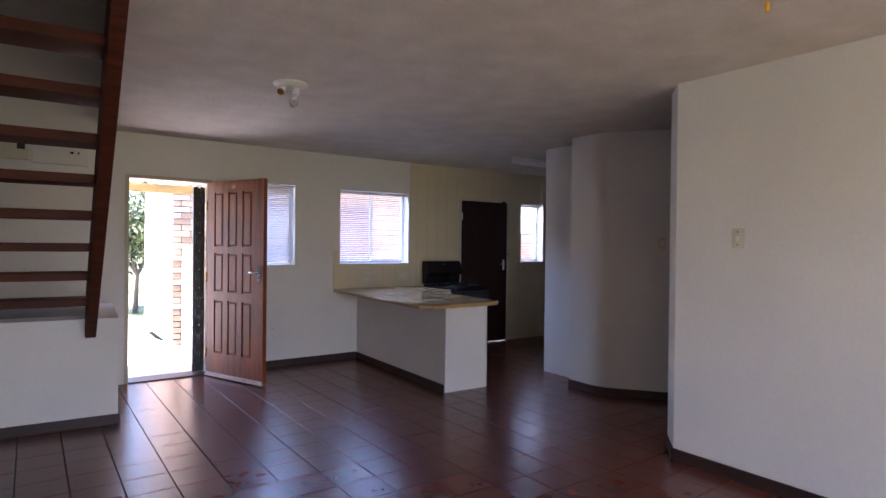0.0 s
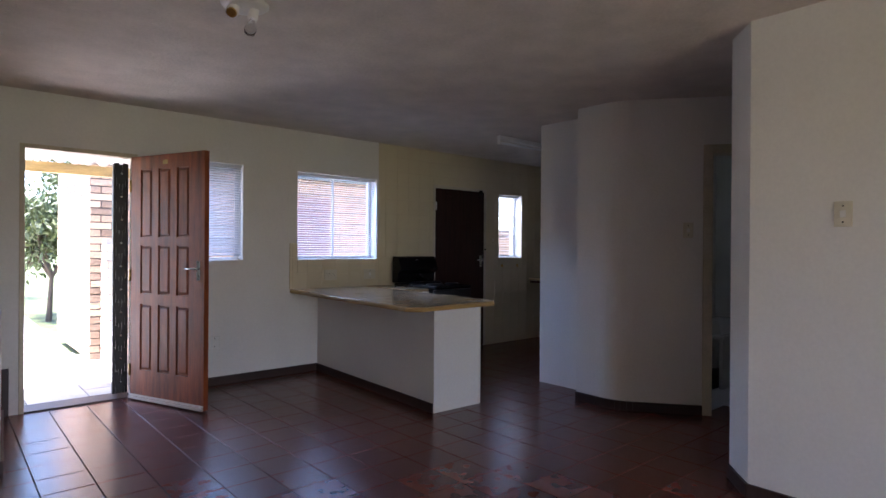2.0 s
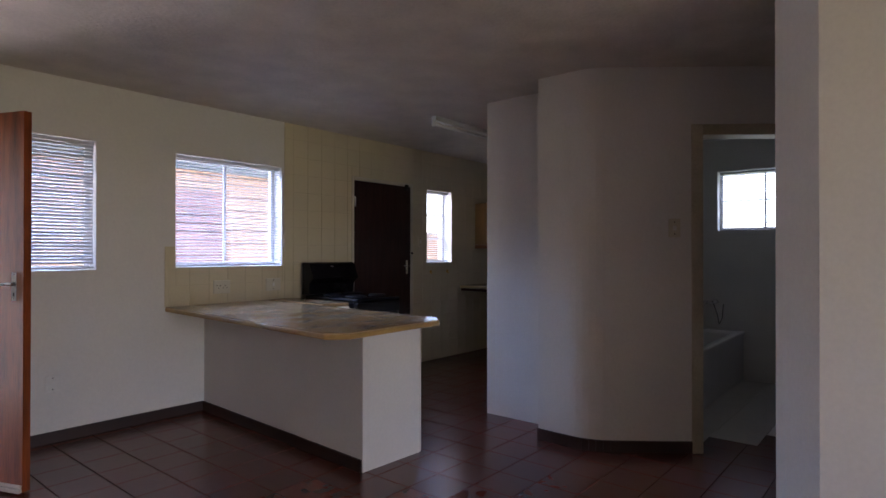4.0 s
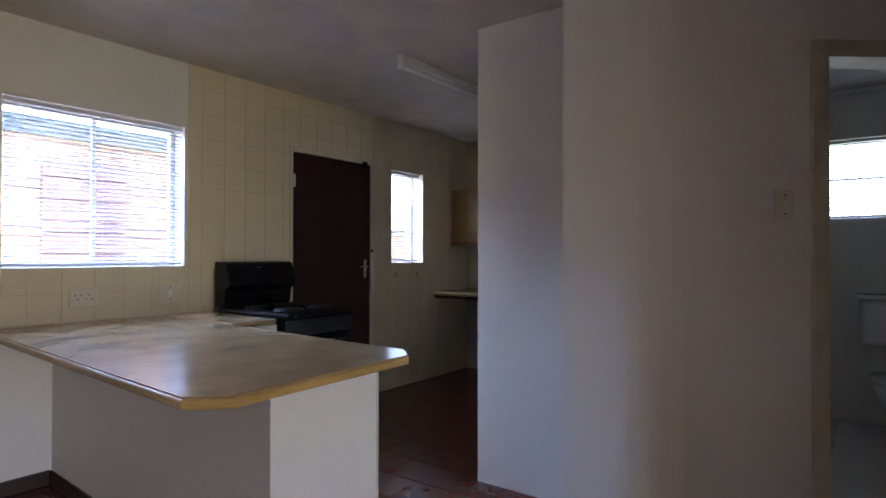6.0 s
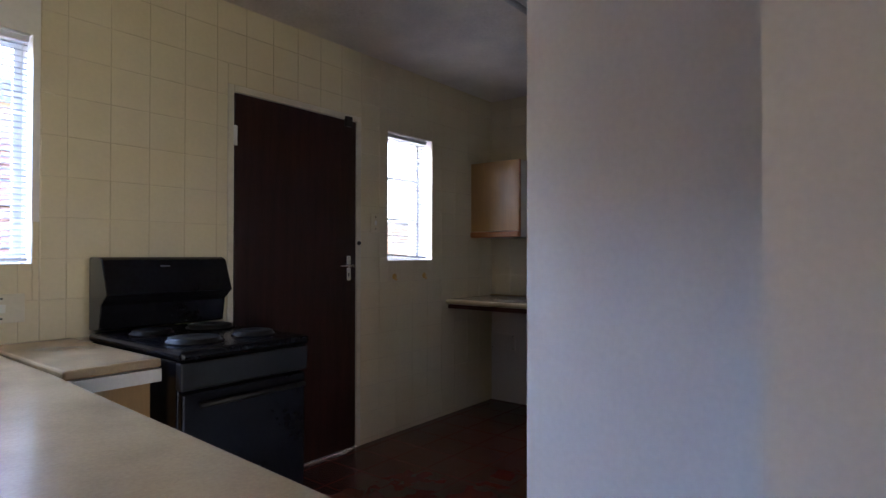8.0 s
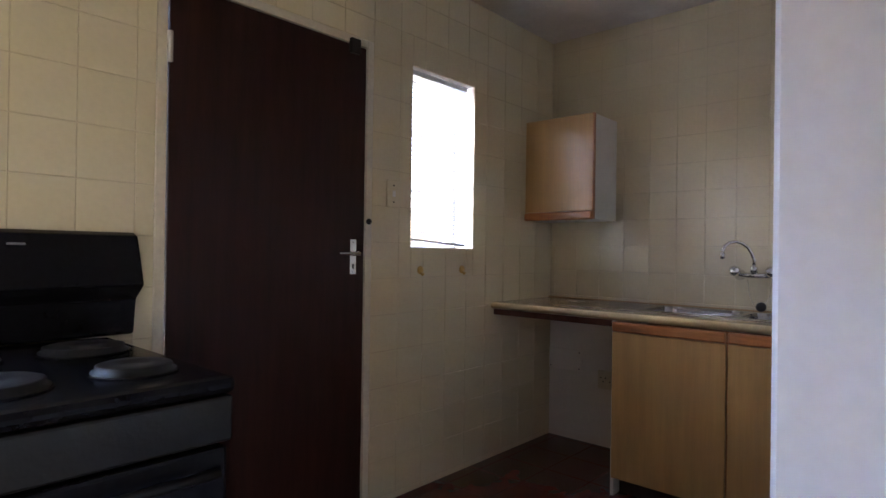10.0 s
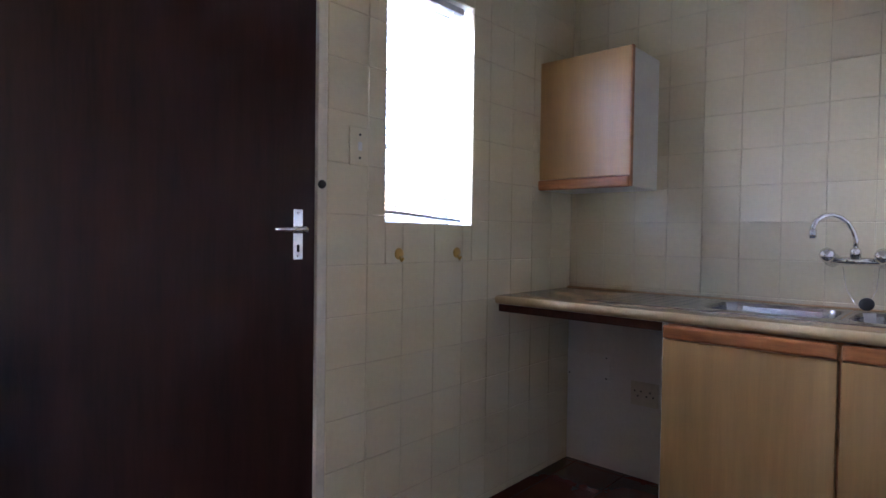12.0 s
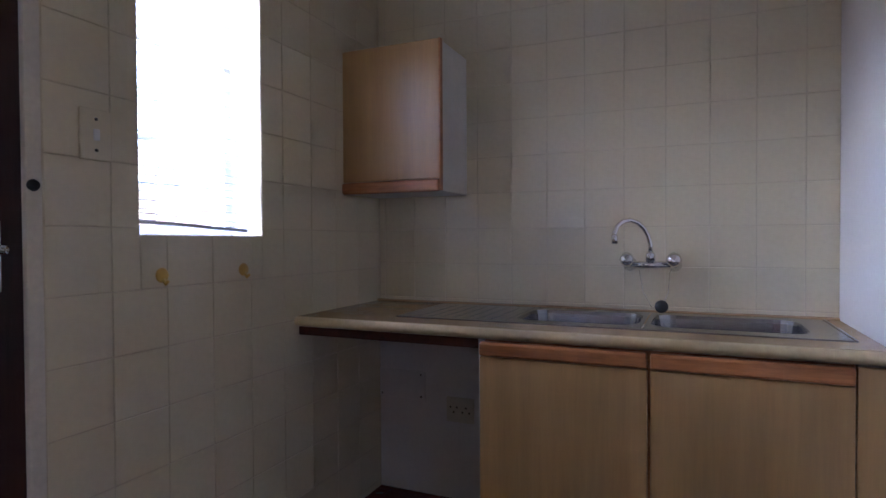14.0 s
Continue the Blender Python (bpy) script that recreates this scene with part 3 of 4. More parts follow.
def sink_unit():
    """Worktop with a double-bowl steel sink, two-door cabinet under it."""
    root = thing("sink_counter", (6.75, 5.2, 0.0), "beige worktop with an inset double steel sink and oak cabinet", "counter")
    x0, x1, z0, z1 = 6.415, 7.043, 0.836, 0.873
    bowls = ((6.62, 6.93, 4.92, 5.33), (6.62, 6.93, 4.44, 4.885))
    # worktop round the cut-out of the bowls
    bx0, bx1, by0, by1 = 6.60, 6.95, 4.42, 5.35
    boxes("worktop", [(x0 + 0.02, bx0, 4.303, 6.104, z0, z1), (bx1, x1, 4.303, 6.104, z0, z1), (bx0, bx1, 4.303, by0, z0, z1), (bx0, bx1, by1, 6.104, z0, z1)], LAMINATE, root)
    bm = bmesh.new()
    n = 8
    prof = [(x0 + 0.02, z1)] + [(x0 + 0.02 - 0.02 * math.sin(a), (z0 + z1) / 2 + (z1 - z0) / 2 * math.cos(a)) for a in [math.pi * i / n for i in range(n + 1)]] + [(x0 + 0.02, z0)]
    rows = [[bm.verts.new((x, y, z)) for x, z in prof] for y in (4.303, 6.104)]
    for i in range(len(prof) - 1):
        bm.faces.new((rows[0][i], rows[0][i + 1], rows[1][i + 1], rows[1][i]))
    tagged(finish("rounded_edge", bm, material("pale_rounded_edge", (0.47, 0.36, 0.19), 0.3), root, smooth=True), "pale rounded worktop edge")
    # sink: rim plate, drainer grooves, bowls
    bm = bmesh.new()
    zt = z1 + 0.004

    def ring(x0, x1, y0, y1, r, z, k=5):
        vs = []
        for cx, cy, a0 in ((x1 - r, y1 - r, 0), (x0 + r, y1 - r, 90), (x0 + r, y0 + r, 180), (x1 - r, y0 + r, 270)):
            for i in range(k + 1):
                a = radians(a0 + 90 * i / k)
                vs.append(bm.verts.new((cx + r * math.cos(a), cy + r * math.sin(a), z)))
        return vs

    def bridge(a, b):
        for i in range(len(a)):
            bm.faces.new((a[i], a[(i + 1) % len(a)], b[(i + 1) % len(b)], b[i]))

    cells = ((6.555, 6.985, 4.905, 5.345), (6.555, 6.985, 4.36, 4.90))
    for (a, b, c, d), (e, f, g, h) in zip(bowls, cells):
        outer, lip = ring(e, f, g, h, 0.004, zt), ring(a, b, c, d, 0.07, zt)
        bridge(outer, lip)
        low = ring(a + 0.005, b - 0.005, c + 0.005, d - 0.005, 0.065, zt - 0.012)
        deep = ring(a + 0.02, b - 0.02, c + 0.02, d - 0.02, 0.06, zt - 0.135)
        floor_ring = ring(a + 0.045, b - 0.045, c + 0.045, d - 0.045, 0.04, zt - 0.15)
        bridge(lip, low)
        bridge(low, deep)
        bridge(deep, floor_ring)
        bm.faces.new(floor_ring)
    sink = finish("double_sink", bm, STEEL, root)
    tagged(sink, "brushed stainless steel double sink")
    items = [(6.555, 6.985, 5.347, 5.75, z1, zt)] + [(6.60, 6.94, 5.40 + 0.045 * i, 5.415 + 0.045 * i, zt, zt + 0.0007) for i in range(7)] + [(6.55, 6.99, 4.352, 4.358, z1, zt + 0.002), (6.549, 6.5545, 4.36, 5.75, z1, zt + 0.001)]
    boxes("drainer", items, STEEL, root, bevel=0.001)
    for y in (5.12, 4.66):
        lathe("waste", [(0.04, 0.0), (0.036, 0.004), (0.015, 0.001)], pose(6.775, y, zt - 0.150), CHROME, root, 20)
    # cabinet
    for side in ((6.435, 7.04, 5.372, 5.388, 0.0, 0.834), (6.45, 7.04, 4.303, 4.375, 0.0, 0.834)):
        boxes("cabinet_side", [side], WHITE_BOARD, root)
    boxes("plinth", [(6.50, 6.515, 4.376, 5.371, 0.0, 0.08)], SKIRT, root)
    for y0, y1 in ((4.876, 5.383), (4.382, 4.868)):
        d = boxes("cabinet_door", [(6.428, 6.446, y0, y1, 0.085, 0.780)], CABINET, root, bevel=0.003)
        tagged(boxes("top_rail", [(6.418, 6.446, y0, y1, 0.782, 0.830)], RAIL_WOOD, root, bevel=0.009), "orange-brown wooden handle rail")
    boxes("filler_strip", [(6.430, 6.446, 4.304, 4.379, 0.085, 0.830)], CABINET, root, bevel=0.002)
    # backing sheet behind the doors; its wood colour stands in for the gap's highlight
    boxes("gap_backing", [(6.447, 6.456, 4.38, 5.37, 0.085, 0.832)], RAIL_WOOD, root)
    boxes("bearer", [(6.44, 6.47, 5.39, 6.10, 0.803, 0.835)], STAIR_WOOD, root, bevel=0.003)
    boxes("back_upstand", [(7.018, 7.0425, 4.303, 6.103, z1, z1 + 0.008)], LAMINATE, root, bevel=0.003)
    boxes("wall_upstand", [(6.995, 7.043, 5.39, 6.10, 0.798, 0.835)], SKIRT, root)
    return root


sink_unit()


def mixer_tap():
    root = thing("mixer_tap", (6.99, 4.91, 1.04), "chrome wall-mounted kitchen mixer tap with a swan neck", "tap")
    x, y, z = 6.975, 4.905, 1.055
    pipe("body", [(x, y - 0.085, z), (x, y + 0.085, z)], 0.014, CHROME, root, 14)
    for s in (-1, 1):
        lathe("wall_flange", [(0.028, 0.0), (0.026, 0.012), (0.014, 0.02), (0.013, 0.07)], pose(7.043, y + s * 0.08, z, 0, -90, 0), CHROME, root, 20)
        lathe("tap_head", [(0.016, 0.0), (0.024, 0.012), (0.028, 0.028), (0.022, 0.046), (0.008, 0.05)], pose(x, y + s * 0.082, z + 0.004, 0, -90 + 35, 0), CHROME, root, 8)
    lathe("neck_collar", [(0.017, 0), (0.018, 0.03), (0.012, 0.04)], pose(x, y, z + 0.008), CHROME, root, 16)
    arc = [(x - 0.11 * h, y + 0.115 * h, z + v) for h, v in ((0, 0.04), (0, 0.075), (0.07, 0.108), (0.2, 0.138), (0.38, 0.158), (0.58, 0.166), (0.78, 0.16), (0.93, 0.143), (1, 0.12), (1, 0.10))]
    pipe("swan_neck", arc, 0.009, CHROME, root, 12)
    lathe("nozzle", [(0.0115, -0.02), (0.0115, 0.012)], pose(*arc[-1]), CHROME, root, 14)
    return root


mixer_tap()
plug = thing("sink_plug", (6.985, 4.865, 0.877), "black rubber sink plug on a chain beside the sink", "plug")
lathe("stopper", [(0.021, 0.0), (0.024, 0.012), (0.020, 0.016), (0.006, 0.018)], pose(6.955, 4.865, 0.901, 0, -70, 0), RUBBER, plug, 20)
pipe("chain", [(7.04, 4.95, 1.03), (7.02, 4.935, 0.95), (6.99, 4.90, 0.893), (6.962, 4.868, 0.901)], 0.0018, CHROME, plug, 6)
pipe("chain", [(7.04, 4.84, 1.03), (7.02, 4.845, 0.95), (6.962, 4.863, 0.901)], 0.0015, CHROME, plug, 6)


def wall_cabinet():
    root = thing("wall_cabinet", (6.92, 5.9, 1.34), "small oak-fronted wall cabinet with a white side panel", "cabinet")
    boxes("body", [(6.766, 7.042, 5.662, 6.103, 1.345, 1.932)], WHITE_BOARD, root, bevel=0.002)
    boxes("door", [(6.746, 6.765, 5.662, 6.103, 1.392, 1.934)], CABINET, root, bevel=0.003)
    boxes("edge_strip", [(6.743, 6.767, 5.655, 5.6615, 1.345, 1.934)], RAIL_WOOD, root, bevel=0.001)
    tagged(boxes("bottom_rail", [(6.732, 6.765, 5.659, 6.103, 1.342, 1.390)], RAIL_WOOD, root, bevel=0.010), "orange-brown wooden handle rail")
    return root


wall_cabinet()


# ---- switches, sockets, lamps ----
def plate(name, m, w, h, mat, label, category, holes=(), rocker=None, group=""):
    """A fitting on a wall; m: x along the wall, -y out of it."""
    o = m.translation
    root = thing(name, (o.x, o.y, o.z), label, category, group)
    boxes("cover", [(-w / 2, w / 2, -0.009, 0.0, -h / 2, h / 2)], mat, root, bevel=0.003, m=m)
    for x, z in holes:
        lathe("socket_hole", [(0.0042, 0), (0.0042, 0.002)], m @ pose(x, -0.0088, z, 90), BLACK_PLASTIC, root, 10)
    if rocker:
        for x, z, a, b in rocker:
            boxes("rocker", [(x - a, x + a, -0.0135, -0.0085, z - b, z + b)], WHITE_PLASTIC, root, bevel=0.002, m=m)
    return root


screws = ((0, 0.038), (0, -0.038))
plate("light_switch", pose(3.19, 1.455, 1.47, 0, 0, -90), 0.075, 0.12, CREAM_PLASTIC, "cream plastic light switch on the white wall", "switch", screws, [(0, 0, 0.012, 0.016)], "light switches")
sw = JAMB - SLANT * 0.13
plate("light_switch", Matrix.Translation((sw.x, sw.y, 1.45)) @ pose(0, 0, 0, 0, 0, math.degrees(math.atan2(SLANT.y, SLANT.x))), 0.075, 0.12, CREAM_PLASTIC, "cream plastic light switch beside the bathroom door", "switch", screws, [(0, 0, 0.012, 0.016)], "light switches")
plate("light_switch", pose(0.285, WALL_Y, 1.42), 0.08, 0.11, WHITE_PLASTIC, "white plastic light switch beside the front door", "switch", screws, [(0, 0, 0.012, 0.016)], "light switches")
plate("light_switch", pose(5.655, 6.101, 1.415), 0.08, 0.125, WALL_TILE, "cream plastic light switch on the kitchen tiles", "switch", screws, [(0, 0, 0.008, 0.014)], "light switches")
triple = ((0.028, 0.012), (0.012, -0.008), (0.044, -0.008), (-0.030, -0.010), (-0.045, 0.012), (-0.015, 0.012))
plate("wall_socket", pose(3.16, 6.101, 1.0), 0.15, 0.11, CREAM_PLASTIC, "cream double wall socket on the cream tiles", "socket", triple, None, "wall sockets")
plate("wall_socket", pose(3.66, 6.101, 1.0), 0.15, 0.11, CREAM_PLASTIC, "cream blank isolator plate above the worktop", "socket", screws, [(0, 0, 0.012, 0.016)], "wall sockets")
plate("wall_socket", pose(1.94, WALL_Y, 0.40), 0.09, 0.11, WHITE_PLASTIC, "white wall socket low on the white wall", "socket", screws, None, "wall sockets")
plate("wall_socket", pose(SINK_X, 5.70, 0.40, 0, 0, -90), 0.13, 0.11, CREAM_PLASTIC, "beige wall socket under the worktop", "socket", triple, None, "wall sockets")
plate("blank_plate", pose(SINK_X, 5.99, 0.49, 0, 0, -90), 0.24, 0.13, PLASTER, "white painted blank cover plate under the worktop", "cover plate", ((-0.1, -0.05), (0.1, -0.05), (0.1, 0.05)))

for x in (5.845, 6.158):
    hook = thing("wall_hook", (x, 6.10, 1.055), "round amber plastic wall hook on the tiles", "hook", "amber hooks below the window")
    lathe("disc", [(0.020, 0), (0.021, 0.004), (0.017, 0.008)], pose(x, 6.102, 1.06, 90), HOOK_AMBER, hook, 18)
    pipe("peg", [(x, 6.096, 1.05), (x, 6.084, 1.035), (x, 6.076, 1.045)], 0.005, HOOK_AMBER, hook, 8)

board = thing("distribution_board", (-0.1, 6.1, 2.2), "white electrical distribution board high on the wall", "fuse box")
boxes("cover", [(-0.29, 0.15, 6.07, 6.108, 2.12, 2.29)], WHITE_PLASTIC, board, bevel=0.004)
boxes("breaker_slot", [(0.0, 0.03, 6.066, 6.0695, 2.225, 2.245), (0.06, 0.075, 6.066, 6.0695, 2.225, 2.245)], BLACK_PLASTIC, board)
meter = thing("electricity_meter", (-0.43, 6.1, 2.23), "grey electricity meter with a dark display", "meter")
boxes("case", [(-0.53, -0.31, 6.05, 6.108, 2.14, 2.32)], CREAM_PLASTIC, meter, bevel=0.006)
boxes("display", [(-0.40, -0.34, 6.046, 6.0495, 2.23, 2.285)], BLACK_PLASTIC, meter, bevel=0.001)


def ceiling_lamp():
    x, y = 1.13, 3.45
    root = thing("ceiling_lamp", (x, y, CEIL), "white ceiling lamp plate with two holders and a bare bulb", "lamp")
    lathe("plate", [(0.115, 0.0), (0.115, -0.008), (0.10, -0.02), (0.06, -0.026)], pose(x, y, CEIL), WHITE_PLASTIC, root, 32)
    a = Vector((x - 0.05, y + 0.0, CEIL - 0.03))
    b = Vector((x + 0.04, y - 0.02, CEIL - 0.025))
    lathe("holder", [(0.022, -0.015), (0.024, 0.03), (0.030, 0.05), (0.030, 0.072), (0.022, 0.072), (0.02, 0.05)], Matrix.Translation(a) @ pose(0, 0, 0, 130, 0, -36), WHITE_PLASTIC, root, 20)
    lathe("brass_ring", [(0.024, 0.070), (0.024, 0.078), (0.018, 0.078)], Matrix.Translation(a) @ pose(0, 0, 0, 130, 0, -36), BRASS, root, 20)
    lathe("holder", [(0.022, -0.01), (0.024, 0.03), (0.024, 0.055)], Matrix.Translation(b) @ pose(0, 0, 0, 170, 15, 0), WHITE_PLASTIC, root, 20)
    lathe("bulb", [(0.013, 0.05), (0.014, 0.065), (0.026, 0.095), (0.030, 0.115), (0.024, 0.138), (0.008, 0.147)], Matrix.Translation(b) @ pose(0, 0, 0, 170, 15, 0), BULB_GLASS, root, 24)
    return root


ceiling_lamp()
tube = thing("fluorescent_lamp", (5.05, 4.87, CEIL), "white fluorescent batten lamp, unlit, on the kitchen ceiling", "lamp")
boxes("batten", [(4.46, 5.68, 4.845, 4.895, CEIL - 0.045, CEIL - 0.001)], WHITE_PLASTIC, tube, bevel=0.004)
pipe("tube", [(4.475, 4.87, CEIL - 0.075), (5.665, 4.87, CEIL - 0.075)], 0.014, TUBE, tube, 16)
for x in (4.455, 5.66):
    boxes("end_holder", [(x, x + 0.025, 4.852, 4.888, CEIL - 0.096, CEIL - 0.046)], WHITE_PLASTIC, tube, bevel=0.006)
tag = thing("ceiling_hook", (2.33, 0.90, CEIL), "yellow plastic hanging hook on the ceiling", "hook")
boxes("strap", [(2.318, 2.342, 0.893, 0.907, CEIL - 0.045, CEIL - 0.0005)], YELLOW, tag, bevel=0.003)

# ---- bathroom ----
bath = thing("bathtub", (6.25, 3.33, 0.0), "white built-in bathtub with a tiled white front panel", "bathtub")
boxes("front_panel", [(5.45, 7.04, 2.955, 2.985, 0.0, 0.47)], CERAMIC, bath)
bm = bmesh.new()
tub = [((5.44, 7.045, 2.94, 3.715), 0.50), ((5.51, 6.97, 3.01, 3.65), 0.50), ((5.53, 6.95, 3.03, 3.63), 0.47), ((5.68, 6.88, 3.11, 3.55), 0.14)]
loops = [[bm.verts.new((x, y, z)) for x, y in ((a, c), (b, c), (b, d), (a, d))] for (a, b, c, d), z in tub]
skirt_loop = [bm.verts.new((x, y, 0.465)) for x, y in ((5.44, 2.94), (7.045, 2.94), (7.045, 3.715), (5.44, 3.715))]
for p, q in zip([skirt_loop] + loops, loops):
    for i in range(4):
        bm.faces.new((p[i], p[(i + 1) % 4], q[(i + 1) % 4], q[i]))
bm.faces.new(loops[-1])
finish("tub", bm, CERAMIC, bath, bevel=0.015)
lathe("overflow", [(0.03, 0), (0.026, 0.006)], pose(6.945, 3.32, 0.40, 0, -90, 0), CHROME, bath, 16)
btap = thing("bath_mixer", (7.0, 3.28, 0.75), "chrome bath mixer tap with a shower hose", "tap")
pipe("body", [(6.97, 3.19, 0.78), (6.97, 3.37, 0.78)], 0.018, CHROME, btap)
for y in (3.2, 3.36):
    lathe("tap_head", [(0.02, 0), (0.028, 0.03), (0.01, 0.05)], pose(6.97, y, 0.78, 0, -60, 0), CHROME, btap, 10)
    pipe("inlet", [(7.045, y, 0.78), (6.97, y, 0.78)], 0.012, CHROME, btap)
pipe("spout", [(6.97, 3.28, 0.78), (6.90, 3.28, 0.775), (6.86, 3.28, 0.74)], 0.012, CHROME, btap)
pipe("hose", [(6.97, 3.22, 0.765), (6.95, 3.18, 0.66), (6.95, 3.16, 0.56), (6.98, 3.14, 0.62), (7.03, 3.14, 0.76)], 0.006, STEEL, btap)


def toilet():
    root = thing("toilet", (6.65, 2.33, 0.0), "white ceramic toilet with a low cistern", "toilet")
    bm = bmesh.new()
    rings = []
    for z, rx, ry, cx in ((0.0, 0.13, 0.10, 6.68), (0.06, 0.12, 0.09, 6.68), (0.22, 0.14, 0.11, 6.66), (0.33, 0.23, 0.17, 6.62), (0.40, 0.26, 0.19, 6.61)):
        rings.append([bm.verts.new((cx + rx * math.cos(a), 2.33 + ry * math.sin(a), z)) for a in [2 * math.pi * i / 28 for i in range(28)]])
    for a, b in zip(rings, rings[1:]):
        for i in range(28):
            bm.faces.new((a[i], a[(i + 1) % 28], b[(i + 1) % 28], b[i]))
    bm.faces.new(rings[0][::-1])
    bm.faces.new(rings[-1])
    finish("bowl", bm, CERAMIC, root, smooth=True)
    lathe("seat_lid", [(0.20, 0.0), (0.205, 0.012), (0.20, 0.026), (0.15, 0.03)], pose(6.61, 2.33, 0.405) @ Matrix.Diagonal((1.3, 0.97, 1, 1)), CERAMIC, root, 32)
    boxes("cistern", [(6.87, 7.043, 2.08, 2.58, 0.60, 0.93)], CERAMIC, root, bevel=0.03)
    boxes("cistern_lid", [(6.855, 7.045, 2.065, 2.595, 0.932, 0.965)], CERAMIC, root, bevel=0.008)
    pipe("flush_pipe", [(6.96, 2.33, 0.60), (6.96, 2.33, 0.38), (6.86, 2.33, 0.34)], 0.022, WHITE_PLASTIC, root, 14)
    return root


toilet()
bath_window = thing("window_4", (7.16, 2.775, 1.52), "white steel bathroom window", "window", kind="structure")
boxes("frame", [(7.14, 7.17, 2.35, 2.38, 1.52, 2.13), (7.14, 7.17, 3.17, 3.2, 1.52, 2.13), (7.14, 7.17, 2.38, 3.17, 1.52, 1.55), (7.14, 7.17, 2.38, 3.17, 2.10, 2.13), (7.145, 7.165, 2.765, 2.785, 1.55, 2.10), (7.147, 7.163, 2.38, 2.764, 1.82, 1.835), (7.147, 7.163, 2.786, 3.17, 1.82, 1.835)], WINDOW_PAINT, bath_window)
g = boxes("pane", [(7.154, 7.157, 2.36, 3.19, 1.53, 2.12)], PANE, bath_window)
g.visible_shadow = False
venetian_blind(-0.41, 0.41, -0.6, 0.0, 0.0, 10, "white venetian blind with open slats in the bathroom window", m=pose(7.085, 2.775, 2.125, 0, 0, 90))
structure(boxes("cornice", [(SINK_X - 0.03, SINK_X - 0.001, 1.21, 3.715, CEIL - 0.04, CEIL - 0.001)], WINDOW_PAINT, bevel=0.004), "white cornice along the bathroom wall", "cornice")

# ---- outside ----
structure(boxes("ground", [(-600, 600, -600, 600, -0.4, -0.17)], GRASS), "dry lawn reaching to the horizon", "ground")
pavement = structure(boxes("pavement", [(-6, 11, 6.335, 9.0, -0.3, -0.055), (-6, 1.25, 9.0, 16, -0.3, -0.057)], PAVING), "pale concrete paving along the house", "pavement")


def porch_roof():
    root = thing("porch_roof", (0.5, 7.3, 2.2), "white corrugated porch roof on a cream beam", "roof")
    bm = bmesh.new()
    n, x0, x1 = 120, -1.5, 1.9
    rows = []
    for lift in (0.0, 0.004):
        for y, z in ((6.35, 2.36), (7.75, 2.16)):
            rows.append([bm.verts.new((x0 + (x1 - x0) * i / n, y, z + lift + 0.022 * math.sin(i / n * (x1 - x0) / 0.13 * 2 * math.pi))) for i in range(n + 1)])
    for a, b in ((rows[0], rows[1]), (rows[2], rows[3])):
        for i in range(n):
            bm.faces.new((a[i], a[i + 1], b[i + 1], b[i]))
    finish("corrugated_sheet", bm, ROOF_SHEET, root, smooth=True)
    boxes("beam", [(-1.5, 1.9, 7.62, 7.69, 2.03, 2.135)], EDGE_WOOD, root, bevel=0.004)
    boxes("post", [(-1.4, -1.32, 7.62, 7.69, -0.055, 2.03), (1.82, 1.9, 7.62, 7.69, -0.055, 2.03)], FRAME_PAINT, root)
    return root


porch_roof()


def brick_wall(name, origin, direction, length, height, depth, label, near=None):
    """A face-brick wall: a mortar core with bricks standing proud of it."""
    d = Vector((direction[0], direction[1])).normalized()
    m = pose(origin[0], origin[1], -0.055, 0, 0, math.degrees(math.atan2(d.y, d.x)))
    root = boxes(name, [(0.006, length - 0.006, 0.006, depth, 0, height)], MORTAR, m=m)
    structure(root, label, "wall")
    bl, bh, gap = 0.222, 0.075, 0.011
    data = {}
    rest = bmesh.new()
    count = 0
    for r in range(int(height / (bh + gap)) + 1):
        z = r * (bh + gap)
        if z + bh > height + 0.02:
            break
        x = -(bl + gap) / 2 if r % 2 else 0.0
        while x < length - 0.03:
            a, b = max(0, x), min(length, x + bl)
            if b - a > 0.03:
                if near and near[0] <= a <= near[1] and count < 290:
                    key = round(b - a, 3)
                    if key not in data:
                        bm = bmesh.new()
                        add_box(bm, 0, key, 0, 0.02, 0, bh)
                        bmesh.ops.bevel(bm, geom=bm.edges[:], offset=0.003, segments=1, affect="EDGES")
                        bmesh.ops.recalc_face_normals(bm, faces=bm.faces)
                        me = bpy.data.meshes.new("brick")
                        bm.to_mesh(me)
                        bm.free()
                        me.materials.append(BRICK)
                        data[key] = me
                    ob = new("brick", data[key])
                    ob.parent = root
                    ob.matrix_basis = m @ pose(a, random.uniform(-0.003, 0.001), z)
                    count += 1
                else:
                    add_box(rest, a, b, random.uniform(-0.003, 0.001), 0.02, z, z + bh, m)
            x += bl + gap
    if len(rest.verts):
        ob = finish("bricks", rest, BRICK)
        ob.parent = root
        tagged(ob, "face bricks in grey mortar", kind="stuff")
    else:
        rest.free()
    return root


